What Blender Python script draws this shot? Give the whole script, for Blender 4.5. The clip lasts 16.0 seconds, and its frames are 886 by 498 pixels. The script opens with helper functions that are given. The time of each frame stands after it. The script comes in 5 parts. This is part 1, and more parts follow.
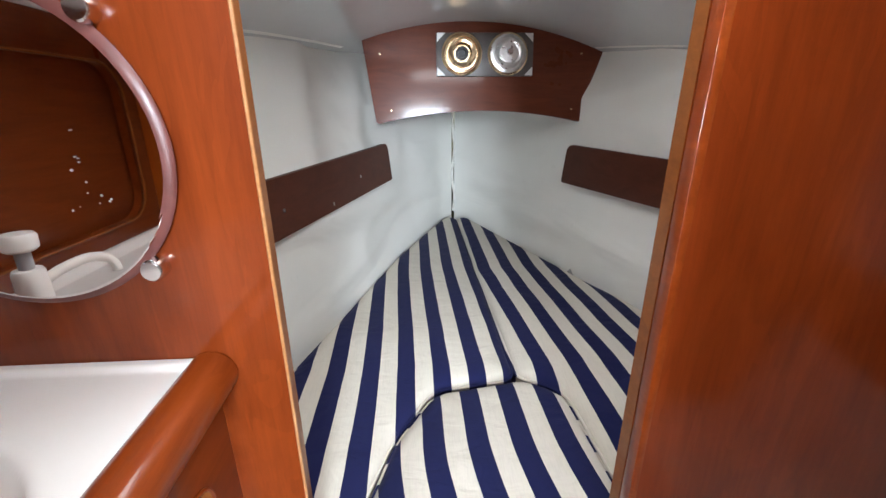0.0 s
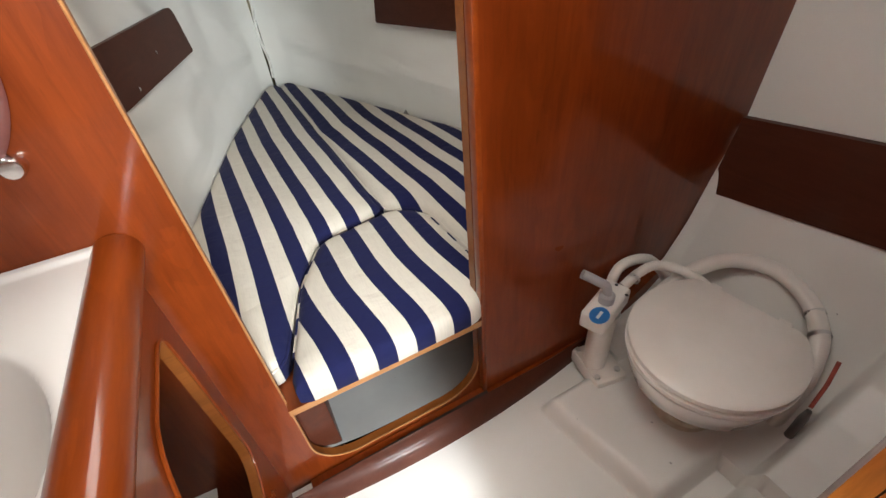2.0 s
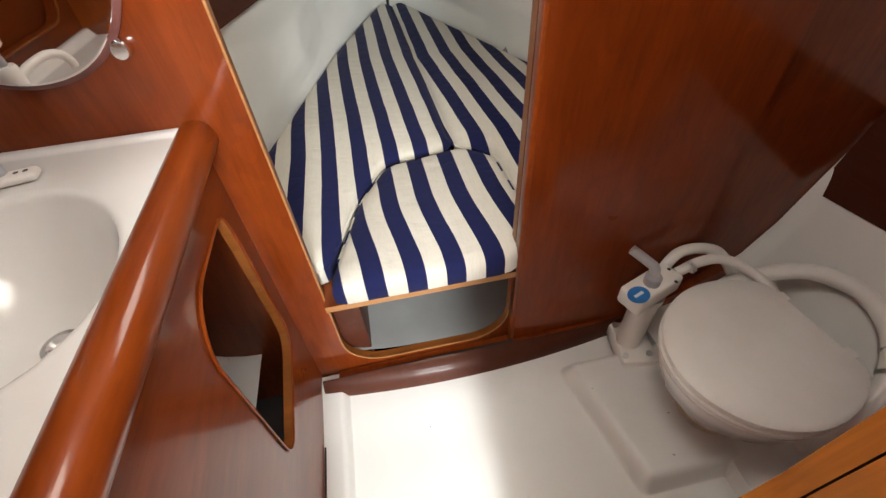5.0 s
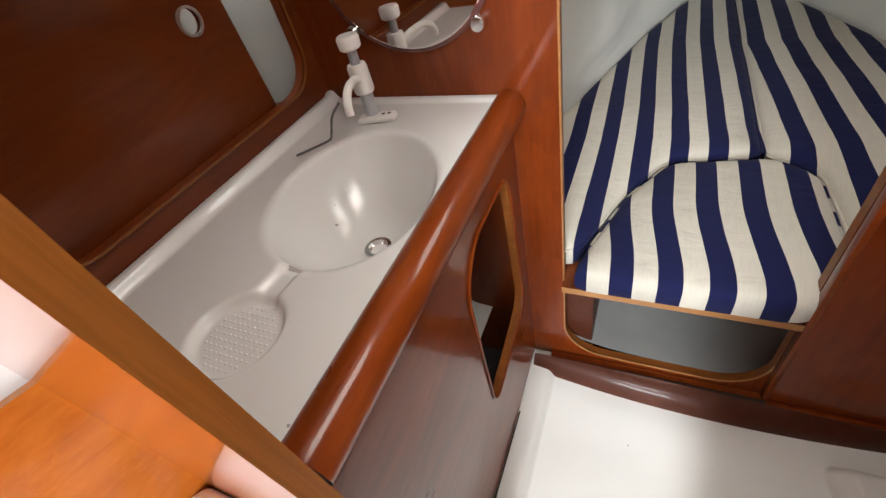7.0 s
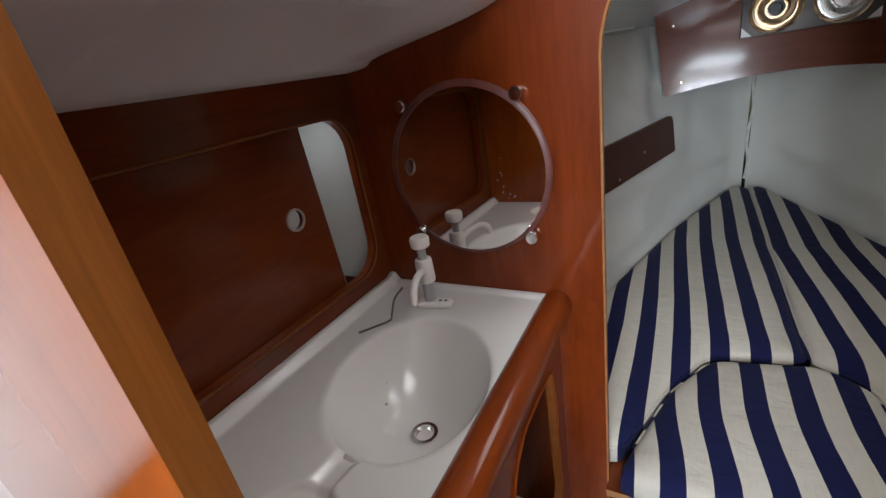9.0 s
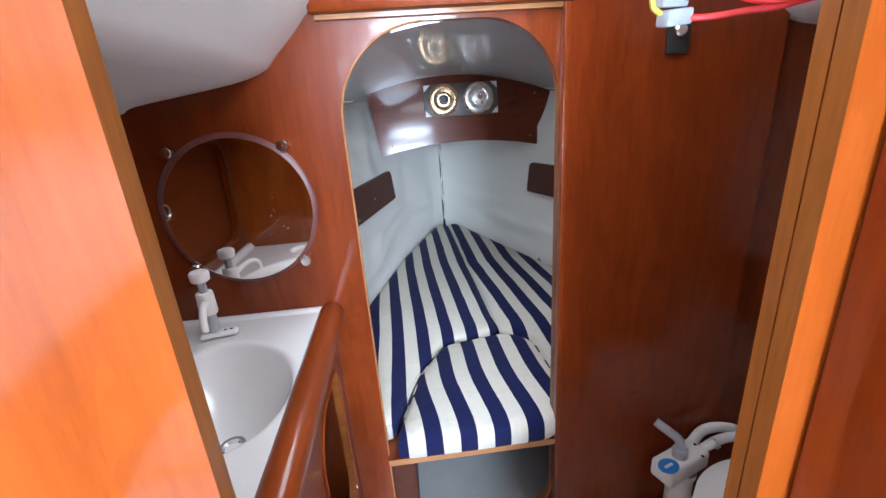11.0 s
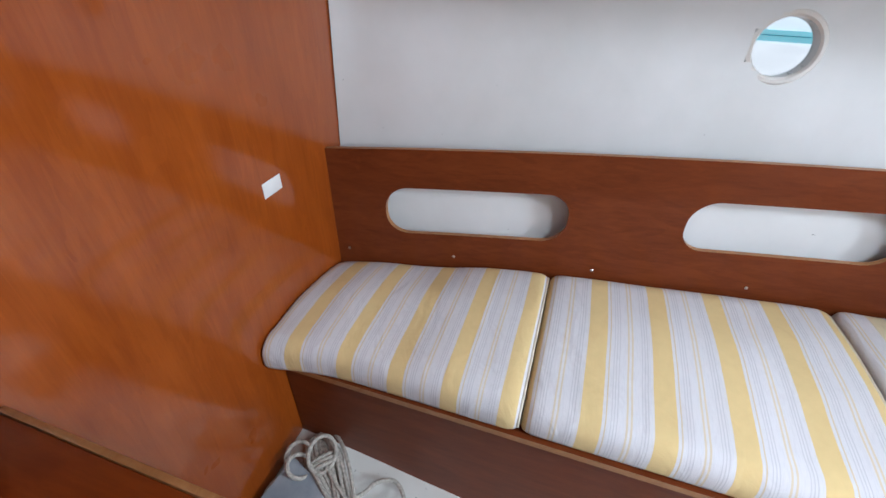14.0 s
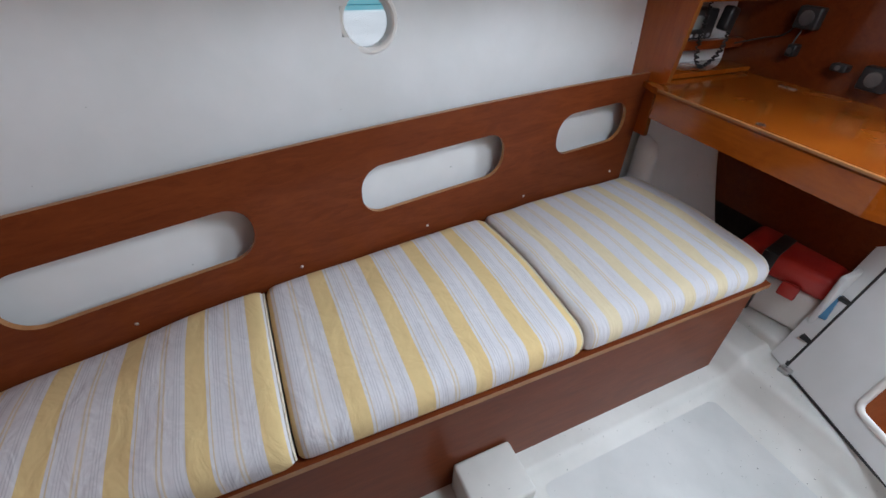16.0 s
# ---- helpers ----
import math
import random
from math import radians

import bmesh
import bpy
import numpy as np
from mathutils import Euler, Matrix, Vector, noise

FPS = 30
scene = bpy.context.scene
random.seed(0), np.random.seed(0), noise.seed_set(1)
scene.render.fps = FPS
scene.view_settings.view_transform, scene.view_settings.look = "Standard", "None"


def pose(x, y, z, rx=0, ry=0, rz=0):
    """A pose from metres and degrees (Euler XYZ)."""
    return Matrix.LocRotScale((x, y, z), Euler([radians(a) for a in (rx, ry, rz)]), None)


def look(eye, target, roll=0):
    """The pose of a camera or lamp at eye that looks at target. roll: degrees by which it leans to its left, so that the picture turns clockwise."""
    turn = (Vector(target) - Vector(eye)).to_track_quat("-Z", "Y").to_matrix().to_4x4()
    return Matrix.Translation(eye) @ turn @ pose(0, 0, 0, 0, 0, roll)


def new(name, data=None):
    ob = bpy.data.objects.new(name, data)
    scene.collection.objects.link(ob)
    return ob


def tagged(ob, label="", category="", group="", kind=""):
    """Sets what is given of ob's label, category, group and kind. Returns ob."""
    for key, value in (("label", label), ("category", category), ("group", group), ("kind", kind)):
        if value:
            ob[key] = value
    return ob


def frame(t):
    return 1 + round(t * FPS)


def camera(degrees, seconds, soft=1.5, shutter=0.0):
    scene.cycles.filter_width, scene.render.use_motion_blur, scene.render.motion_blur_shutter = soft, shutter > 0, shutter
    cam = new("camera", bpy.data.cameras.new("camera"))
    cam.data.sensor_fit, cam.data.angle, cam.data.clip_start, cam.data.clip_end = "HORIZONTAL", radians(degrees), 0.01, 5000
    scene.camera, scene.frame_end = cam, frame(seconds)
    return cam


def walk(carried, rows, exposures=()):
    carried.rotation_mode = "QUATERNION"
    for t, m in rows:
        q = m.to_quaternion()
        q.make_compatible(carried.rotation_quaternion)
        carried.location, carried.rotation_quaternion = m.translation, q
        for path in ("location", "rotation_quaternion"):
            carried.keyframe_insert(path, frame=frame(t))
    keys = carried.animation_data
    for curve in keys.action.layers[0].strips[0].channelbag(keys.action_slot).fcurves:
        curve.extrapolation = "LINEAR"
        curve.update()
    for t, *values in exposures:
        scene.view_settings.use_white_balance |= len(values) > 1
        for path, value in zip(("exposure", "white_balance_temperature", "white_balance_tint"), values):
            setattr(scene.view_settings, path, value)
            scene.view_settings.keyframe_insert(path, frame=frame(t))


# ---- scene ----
cam = camera(92.0, 16.0)
PATH = [
    (0, (0.019, 0.148, 1.217), (0.135, 2.021, 0.526), -0.3),
    (0.5, (0.023, 0.098, 1.223), (0.251, 1.944, 0.488), -1.8),
    (1, (-0.003, 0.05, 1.224), (0.373, 1.797, 0.326), -2.6),
    (1.5, (-0.018, 0.037, 1.224), (0.503, 1.631, 0.135), -4.5),
    (2, (-0.027, 0.023, 1.223), (0.618, 1.442, -0.031), -5.8),
    (2.5, (0.006, 0.019, 1.223), (0.755, 1.299, -0.120), -4.6),
    (3, (0.018, 0.011, 1.217), (0.911, 1.179, -0.138), 0.5),
    (5.3, (0.038, -0.028, 1.229), (0.089, 1.375, -0.195), -5.3),
    (5.5, (0.03, -0.029, 1.229), (-0.025, 1.37, -0.199), -6.2),
    (6, (0.023, -0.033, 1.232), (-0.353, 1.334, -0.179), -11.7),
    (6.5, (0.016, -0.036, 1.234), (-0.59, 1.275, -0.149), -13.8),
    (7, (0.001, -0.04, 1.242), (-0.813, 1.194, -0.105), -16.0),
    (7.5, (-0.008, -0.041, 1.253), (-0.986, 1.167, -0.006), -16.9),
    (8, (-0.01, -0.038, 1.27), (-1.086, 1.238, 0.17), -15.1),
    (8.5, (-0.026, -0.044, 1.293), (-1.08, 1.4, 0.396), -11.7),
    (8.7, (-0.018, -0.046, 1.308), (-1.057, 1.449, 0.48), -11.0),
    (10.8, (-0.038, -0.232, 1.338), (-0.032, 1.661, 0.692), -4.3),
    (11, (-0.028, -0.247, 1.333), (0.128, 1.634, 0.671), -4.1),
    (11.5, (0.012, -0.283, 1.329), (0.586, 1.501, 0.63), -2.5),
    (12, (0.092, -0.367, 1.338), (0.99, 1.256, 0.591), -3.4),
    (12.5, (0.149, -0.455, 1.343), (1.280, 0.970, 0.514), -3.6),
    (13, (0.191, -0.553, 1.338), (1.452, 0.686, 0.403), -3.3),
    (13.5, (0.214, -0.592, 1.324), (1.671, 0.301, 0.284), -0.7),
    (14, (0.231, -0.642, 1.332), (1.779, -0.147, 0.167), 1.3),
    (14.5, (0.237, -0.677, 1.327), (1.84, -0.534, 0.14), 2.1),
    (15, (0.255, -0.676, 1.328), (1.857, -0.804, 0.138), 1.2),
    (15.5, (0.28, -0.685, 1.339), (1.823, -1.113, 0.139), 1.4),
    (16, (0.282, -0.703, 1.341), (1.727, -1.407, 0.15), 2.4),
]
EXPOSURES = [(0, 1.1, 6050, 10), (1, 0.95, 6100, 10), (1.7, 0.9, 6500, 10), (3, 1.0, 7200, 10), (5.5, 0.75, 6850, 10), (6.5, 0.65, 6900, 10), (7, 0.45, 6700, 10), (7.5, 0.0, 6500, 10), (8, -0.35, 6400, 10), (8.5, -0.4, 6300, 10), (9.6, 0.2, 6000, 10), (11, 0.8, 5500, 10), (11.5, 0.8, 5550, 10), (12, 0.15, 5800, 10), (12.5, -0.5, 5900, 10), (13, -0.65, 5950, 10), (13.5, -0.85, 5900, 10), (14.5, -1.3, 5900, 10), (15, -1.4, 5900, 10), (16, -1.55, 5950, 10)]
walk(cam, [(t, look(eye, target, roll)) for t, eye, target, roll in PATH], EXPOSURES)

# ---------------------------------------------------------------- light
world = bpy.data.worlds.new("world")
scene.world = world
world.use_nodes = True
wn = world.node_tree
sky = wn.nodes.new("ShaderNodeTexSky")
sky.sky_type = "NISHITA"
sky.sun_disc = False
sky.sun_elevation, sky.sun_rotation = radians(19), radians(102)
wn.nodes["Background"].inputs["Strength"].default_value = 0.13
wn.links.new(sky.outputs[0], wn.nodes["Background"].inputs["Color"])


def sun_lamp():
    d = bpy.data.lights.new("sun", "SUN")
    d.energy, d.angle, d.color = 2.6, radians(0.6), (1.0, 0.95, 0.86)
    ob = new("sun", d)
    ob.matrix_world = look((0, 0, 6), (-2.8, -0.6, 5.0))
    return ob


def window_light(name, m, sx, sy, watts, colour=(0.93, 0.97, 1.0)):
    d = bpy.data.lights.new(name, "AREA")
    d.shape, d.size, d.size_y, d.energy, d.color = "RECTANGLE", sx, sy, watts, colour
    ob = new(name, d)
    ob.matrix_world = m
    return ob


sun_lamp()
window_light("companionway_daylight", look((0.15, -3.25, 1.62), (0.62, -1.0, 0.85)), 0.66, 0.5, 95, (0.88, 0.95, 1.0))
window_light("fore_hatch_daylight", look((0.20, 0.74, 1.538), (0.20, 0.95, 0)), 0.38, 0.24, 1.9, (1.0, 0.985, 0.94))
window_light("saloon_hatch_daylight", look((0.15, -1.65, 1.80), (0.20, -1.55, 0)), 0.44, 0.44, 44, (0.88, 0.95, 1.0))
window_light("head_hatch_daylight", look((0.12, 0.25, 1.64), (0.22, 0.25, 0)), 0.28, 0.28, 2.1, (1.0, 0.95, 0.88))
# lamp added inside the locker to brighten its white lining; no prism there
window_light("locker_fill_light", look((-0.592, 0.44, 1.285), (-0.60, 0.44, 0)), 0.07, 0.07, 0.06)

# ---------------------------------------------------------------- materials


class Nodes:
    """A small wrapper for building node materials."""

    def __init__(self, name):
        self.m = bpy.data.materials.new(name)
        self.m.use_nodes = True
        self.t = self.m.node_tree
        self.b = self.t.nodes["Principled BSDF"]

    def n(self, kind, **kw):
        node = self.t.nodes.new("ShaderNode" + kind)
        for k, v in kw.items():
            if k in node.inputs:
                node.inputs[k].default_value = v
            else:
                setattr(node, k, v)
        return node

    def link(self, a, b):
        self.t.links.new(a, b)

    def set(self, **kw):
        for k, v in kw.items():
            self.b.inputs[k.replace("_", " ")].default_value = v
        return self

    def coords(self, scale=(1, 1, 1), space="Object", rot=(0, 0, 0)):
        c, m = self.n("TexCoord"), self.n("Mapping")
        m.inputs["Scale"].default_value = scale
        m.inputs["Rotation"].default_value = rot
        self.link(c.outputs[space], m.inputs["Vector"])
        return m.outputs[0]

    def noise(self, vec, scale, detail=4, rough=0.55, dist=0.0):
        n = self.n("TexNoise", Scale=scale, Detail=detail, Roughness=rough, Distortion=dist)
        self.link(vec, n.inputs["Vector"])
        return n.outputs["Fac"]

    def ramp(self, fac, stops):
        r = self.n("ValToRGB")
        e = r.color_ramp.elements
        while len(e) < len(stops):
            e.new(0.5)
        for el, (p, c) in zip(e, stops):
            el.position, el.color = p, (*c, 1)
        self.link(fac, r.inputs["Fac"])
        return r.outputs["Color"]

    def mix(self, fac, a, b, mode="MIX"):
        x = self.n("Mix", data_type="RGBA", blend_type=mode)
        for sock, v in ((x.inputs[0], fac), (x.inputs[6], a), (x.inputs[7], b)):
            if isinstance(v, (int, float)):
                sock.default_value = v
            elif isinstance(v, tuple):
                sock.default_value = (*v, 1)
            else:
                self.link(v, sock)
        return x.outputs[2]

    def math(self, op, a, b=0.0):
        x = self.n("Math", operation=op)
        for sock, v in zip(x.inputs, (a, b)):
            if isinstance(v, (int, float)):
                sock.default_value = v
            else:
                self.link(v, sock)
        return x.outputs[0]

    def bump(self, height, strength=0.2, distance=0.002):
        x = self.n("Bump", Strength=strength, Distance=distance)
        self.link(height, x.inputs["Height"])
        self.link(x.outputs[0], self.b.inputs["Normal"])

    def colour(self, c):
        self.link(c, self.b.inputs["Base Color"])
        return self


def wood(name, dark, light, grain=(26, 26, 1.6), rough=0.28, coat=0.5, figure=1.0, gloss=0.09, swirl=1.6):
    """Varnished wood with long grain along the axis whose grain scale is small."""
    w = Nodes(name)
    v = w.coords(grain)
    fine = w.noise(v, 5.0, 6, 0.65, 0.25 * swirl)
    wide = w.noise(w.coords(tuple(g * 0.16 for g in grain)), 3.0, 3, 0.5, 0.8)
    pores = w.noise(w.coords(tuple(g * 5 for g in grain)), 6.0, 2, 0.5)
    mid = tuple((a + b) / 2 for a, b in zip(dark, light))
    flame = w.noise(w.coords(tuple(1.2 + g * 0.20 for g in grain)), 3.2, 5, 0.55, swirl)
    both = w.math("ADD", w.math("MULTIPLY", fine, 0.42), w.math("MULTIPLY", flame, 0.58))
    c = w.ramp(both, [(0.30, dark), (0.5, mid), (0.70, light)])
    cloud = w.noise(w.coords(), 7.0, 4, 0.6, 0.4)
    c = w.mix(w.math("MULTIPLY", cloud, 0.30 * figure), c, tuple(0.72 * x for x in dark))
    c = w.mix(w.math("MULTIPLY", wide, 0.45 * figure), c, dark)
    ribbon = w.noise(w.coords(tuple(1.0 + 0.25 * g for g in grain)), 2.0, 3, 0.6, 1.2)
    c = w.mix(w.math("MULTIPLY", w.math("GREATER_THAN", ribbon, 0.56), 0.16 * figure), c, light)
    c = w.mix(w.math("MULTIPLY", w.math("GREATER_THAN", pores, 0.66), 0.10), c, tuple(0.5 * x for x in dark))
    w.colour(c)
    w.set(Coat_Weight=coat, Coat_Roughness=gloss, Specular_IOR_Level=0.12)
    r = w.n("MapRange", **{"To Min": rough - 0.06, "To Max": rough + 0.10})
    w.link(w.noise(w.coords(), 4.0, 4), r.inputs["Value"])
    w.link(r.outputs[0], w.b.inputs["Roughness"])
    w.bump(fine, 0.05, 0.0006)
    return w.m


def plain(name, a, b, rough=0.4, scale=6.0, bump=0.1, bump_scale=60.0, metal=0.0, coat=0.0, spots=0.0, rvar=0.1):
    """A surface of one colour that varies a little at two scales."""
    w = Nodes(name)
    v = w.coords()
    c = w.ramp(w.noise(v, scale, 5), [(0.3, a), (0.7, b)])
    if spots:
        s = w.math("GREATER_THAN", w.noise(v, scale * 22, 2, 0.4), 0.80 - 0.06 * spots)
        c = w.mix(w.math("MULTIPLY", s, 0.7), c, tuple(0.25 * x for x in a))
    w.colour(c)
    w.set(Metallic=metal, Coat_Weight=coat)
    r = w.n("MapRange", **{"To Min": max(rough - rvar, 0.02), "To Max": rough + rvar})
    w.link(w.noise(v, scale * 1.7, 4), r.inputs["Value"])
    w.link(r.outputs[0], w.b.inputs["Roughness"])
    if bump:
        w.bump(w.noise(v, bump_scale, 3), bump, 0.001)
    return w.m


def vinyl(name):
    """White hull lining with soft creases and faint stains."""
    w = Nodes(name)
    v = w.coords()
    big = w.noise(v, 2.2, 3, 0.5, 0.6)
    c = w.ramp(big, [(0.25, (0.73, 0.725, 0.68)), (0.75, (0.81, 0.81, 0.77))])
    grey = w.math("MULTIPLY", w.math("GREATER_THAN", w.noise(v, 9.0, 5, 0.7), 0.66), 0.12)
    w.colour(w.mix(grey, c, (0.52, 0.52, 0.48)))
    w.set(Roughness=0.55)
    crease = w.noise(w.coords((0.7, 0.5, 1.5)), 4.0, 2, 0.45, 1.1)
    leather = w.noise(v, 320.0, 2)
    w.bump(w.math("ADD", w.math("MULTIPLY", crease, 3.5), w.math("MULTIPLY", leather, 0.08)), 0.5, 0.006)
    return w.m


def striped(name, period, offset, duty, ink, ground, weave=900.0, axis=0, thin=(), bend=False, rumple=0.0, tilt=0.0):
    """Woven cloth striped along one axis; thin: extra fine lines as (start, end, colour) in parts of the period."""
    w = Nodes(name)
    c, sep = w.n("TexCoord"), w.n("SeparateXYZ")
    wob = w.n("Mapping")
    w.link(c.outputs["Object"], wob.inputs["Vector"])
    w.link(wob.outputs[0], sep.inputs[0])
    drift = w.math("MULTIPLY", w.math("SUBTRACT", w.noise(c.outputs["Object"], 5.0, 2), 0.5), 0.006)
    pos = w.math("ADD", sep.outputs[axis], drift)
    if tilt:
        along = w.math("SUBTRACT", w.math("MAXIMUM", w.math("MINIMUM", sep.outputs[1], 1.50), 0.95), 0.95)
        pos = w.math("ADD", pos, w.math("MULTIPLY", along, tilt))
    if bend:
        pull = w.n("MapRange", interpolation_type="SMOOTHSTEP", **{"From Min": 0.74, "From Max": 0.48, "To Min": 0.022, "To Max": -0.004})
        w.link(sep.outputs[1], pull.inputs["Value"])
        pos = w.math("ADD", pos, pull.outputs[0])
    f = w.math("FRACT", w.math("DIVIDE", w.math("ADD", pos, offset + 40 * period), period))
    v = w.coords()
    mottled = w.noise(v, 40.0, 4, 0.6)
    soil = w.noise(v, 7.0, 4, 0.6)
    base = w.mix(w.math("MULTIPLY", mottled, 0.25), ground, tuple(0.86 * x for x in ground))
    base = w.mix(w.math("MULTIPLY", soil, 0.22), base, tuple(a * b for a, b in zip(ground, (0.82, 0.80, 0.74))))
    slub = w.noise(w.coords((35, 520, 35) if axis == 1 else (520, 35, 35)), 1.0, 3, 0.6)
    base = w.mix(w.math("MULTIPLY", w.math("GREATER_THAN", slub, 0.54), 0.22), base, tuple(0.74 * x for x in ground))
    inked = w.mix(w.math("MULTIPLY", mottled, 0.35), ink, tuple(min(1.0, 1.35 * x) for x in ink))
    col = w.mix(w.math("LESS_THAN", f, duty), base, inked)
    for a, b, tint in thin:
        inside = w.math("MULTIPLY", w.math("GREATER_THAN", f, a), w.math("LESS_THAN", f, b))
        col = w.mix(w.math("MULTIPLY", inside, 0.8), col, tint)
    w.colour(col)
    w.set(Roughness=0.95, Sheen_Weight=0.03, Specular_IOR_Level=0.2)
    threads = w.noise(w.coords((1, 1, 1)), weave, 1)
    creases = w.noise(w.coords((1.0, 1.6, 1.0)), 11.0, 3, 0.5, 0.8)
    relief = w.math("ADD", w.math("MULTIPLY", creases, 3.0), w.math("MULTIPLY", threads, 0.12))
    if rumple:
        folds = w.noise(w.coords((0.9, 7.0, 1.0)), 6.0, 3, 0.55, 0.5)
        where = w.noise(v, 3.0, 2)
        relief = w.math("ADD", relief, w.math("MULTIPLY", w.math("MULTIPLY", folds, where), rumple))
    w.bump(relief, 0.45, 0.004)
    return w.m


MAHOGANY = wood("varnished_mahogany", (0.245, 0.046, 0.004), (0.42, 0.098, 0.010), coat=1.0, gloss=0.085, swirl=0.5)
POST_WOOD = wood("reddish_varnished_mahogany", (0.15, 0.022, 0.002), (0.28, 0.050, 0.005), coat=0.8, gloss=0.10, swirl=0.5)
BULKHEAD_RED = wood("deep_orange_mahogany", (0.115, 0.018, 0.003), (0.245, 0.046, 0.008))
MAHOGANY_X = wood("varnished_mahogany_lengthwise", (0.14, 0.022, 0.003), (0.28, 0.056, 0.008), (26, 1.6, 26))
DOOR_WOOD = wood("deep_red_mahogany", (0.130, 0.019, 0.003), (0.260, 0.046, 0.008))
LOCKER_WOOD = wood("dark_red_mahogany_lengthwise", (0.10, 0.018, 0.004), (0.20, 0.042, 0.008), (26, 1.6, 26))
SAPELE = wood("matt_sapele_board", (0.120, 0.025, 0.007), (0.225, 0.054, 0.014), (26, 1.4, 26), 0.38, 0.15)
DARK_BOARD = wood("dark_brown_board", (0.055, 0.015, 0.008), (0.095, 0.027, 0.014), (26, 1.4, 26), 0.42, 0.1)
TEAK = wood("honey_varnished_teak", (0.22, 0.047, 0.003), (0.42, 0.105, 0.007), (1.2, 9, 9), 0.24, 1.0, 0.6)
TEAK_PALE = wood("orange_varnished_teak", (0.34, 0.085, 0.010), (0.56, 0.18, 0.026), (26, 1.5, 24), 0.24, 0.5)
PLY_EDGE = wood("varnished_ply_edge", (0.30, 0.125, 0.042), (0.47, 0.235, 0.092), (2, 30, 60), 0.35, 0.4)
PLY_EDGE_V = wood("varnished_ply_edge_upright", (0.18, 0.056, 0.010), (0.33, 0.112, 0.020), (50, 90, 2), 0.33, 0.4)
PLY_DARK = wood("brown_ply_edge", (0.17, 0.050, 0.010), (0.29, 0.098, 0.021), (2, 30, 60), 0.4, 0.3)
VINYL = vinyl("white_hull_lining")
GEL = plain("white_gelcoat", (0.70, 0.685, 0.65), (0.77, 0.755, 0.72), 0.42, 3.0, 0.06, 25.0, coat=0.08, spots=0.25)
GEL_SALOON = plain("white_moulded_liner", (0.68, 0.685, 0.67), (0.79, 0.79, 0.785), 0.46, 3.2, 0.14, 9.0, spots=0.05)
GEL_GLOSS = plain("glossy_white_gelcoat", (0.71, 0.69, 0.66), (0.77, 0.755, 0.73), 0.20, 3.0, 0.03, 25.0, coat=0.35, spots=0.2)
SOLE = plain("worn_white_sole", (0.62, 0.61, 0.57), (0.75, 0.74, 0.70), 0.58, 4.0, 0.25, 260.0, spots=1.0)
PLASTIC = plain("aged_white_plastic", (0.72, 0.69, 0.64), (0.80, 0.77, 0.73), 0.32, 8.0, 0.05, 40.0)
CERAMIC = plain("white_ceramic", (0.74, 0.73, 0.70), (0.80, 0.79, 0.77), 0.12, 4.0, 0.0, coat=0.5)
STAINED = plain("stained_plastic_base", (0.44, 0.36, 0.24), (0.74, 0.71, 0.64), 0.45, 26.0, 0.1)
GREY = plain("grey_plastic", (0.33, 0.33, 0.34), (0.42, 0.42, 0.43), 0.4, 10.0)
BLACK = plain("black_plastic", (0.012, 0.012, 0.013), (0.03, 0.03, 0.03), 0.4, 12.0)
CHROME = plain("chrome", (0.70, 0.70, 0.70), (0.82, 0.82, 0.82), 0.14, 9.0, 0.0, metal=1.0, rvar=0.06)
BRASS = plain("polished_brass", (0.82, 0.60, 0.34), (0.93, 0.76, 0.52), 0.22, 14.0, 0.05, metal=1.0)
STEEL = plain("brushed_steel", (0.55, 0.55, 0.54), (0.72, 0.72, 0.70), 0.30, 40.0, 0.1, metal=1.0)
SLATE = plain("dark_lamp_plate", (0.055, 0.050, 0.048), (0.12, 0.105, 0.10), 0.35, 20.0)
WHITE = plain("white_sticker", (0.76, 0.76, 0.75), (0.82, 0.82, 0.81), 0.5, 12.0, 0.0)
RED = plain("red_plastic", (0.42, 0.022, 0.016), (0.55, 0.04, 0.025), 0.4, 9.0)
RED_WIRE = plain("red_cable_sheath", (0.62, 0.02, 0.025), (0.72, 0.04, 0.04), 0.4, 20.0, 0.0)
CONNECTOR = plain("pale_grey_connector", (0.26, 0.30, 0.34), (0.38, 0.42, 0.46), 0.35, 40.0)
YELLOW_WIRE = plain("yellow_cable_sheath", (0.62, 0.50, 0.06), (0.7, 0.58, 0.1), 0.4, 20.0, 0.0)
BLUE = plain("blue_plastic", (0.05, 0.17, 0.32), (0.09, 0.25, 0.42), 0.4, 20.0)
ROPE = plain("grey_rope", (0.32, 0.30, 0.26), (0.68, 0.64, 0.57), 0.85, 130.0, 0.9, 420.0)
INSIDE = plain("grey_painted_locker", (0.24, 0.24, 0.235), (0.32, 0.32, 0.31), 0.6, 5.0, 0.1, spots=0.2)
# for dark joints, and for near-black sheets that stand in for shade
GROOVE_SHADE = plain("dark_joint_and_shade", (0.02, 0.012, 0.008), (0.035, 0.02, 0.014), 0.7, 30.0, 0.0)
NAVY = (0.008, 0.010, 0.050)
CREAM = (0.60, 0.56, 0.485)
BERTH = striped("navy_striped_canvas", 0.0762, 0.032, 0.50, NAVY, CREAM, tilt=0.038)
BERTH_STARBOARD = striped("navy_striped_canvas_starboard", 0.078, 0.045, 0.51, NAVY, CREAM, tilt=0.075)
BERTH_INFILL = striped("navy_striped_canvas_infill", 0.077, 0.038, 0.50, NAVY, CREAM, bend=True)
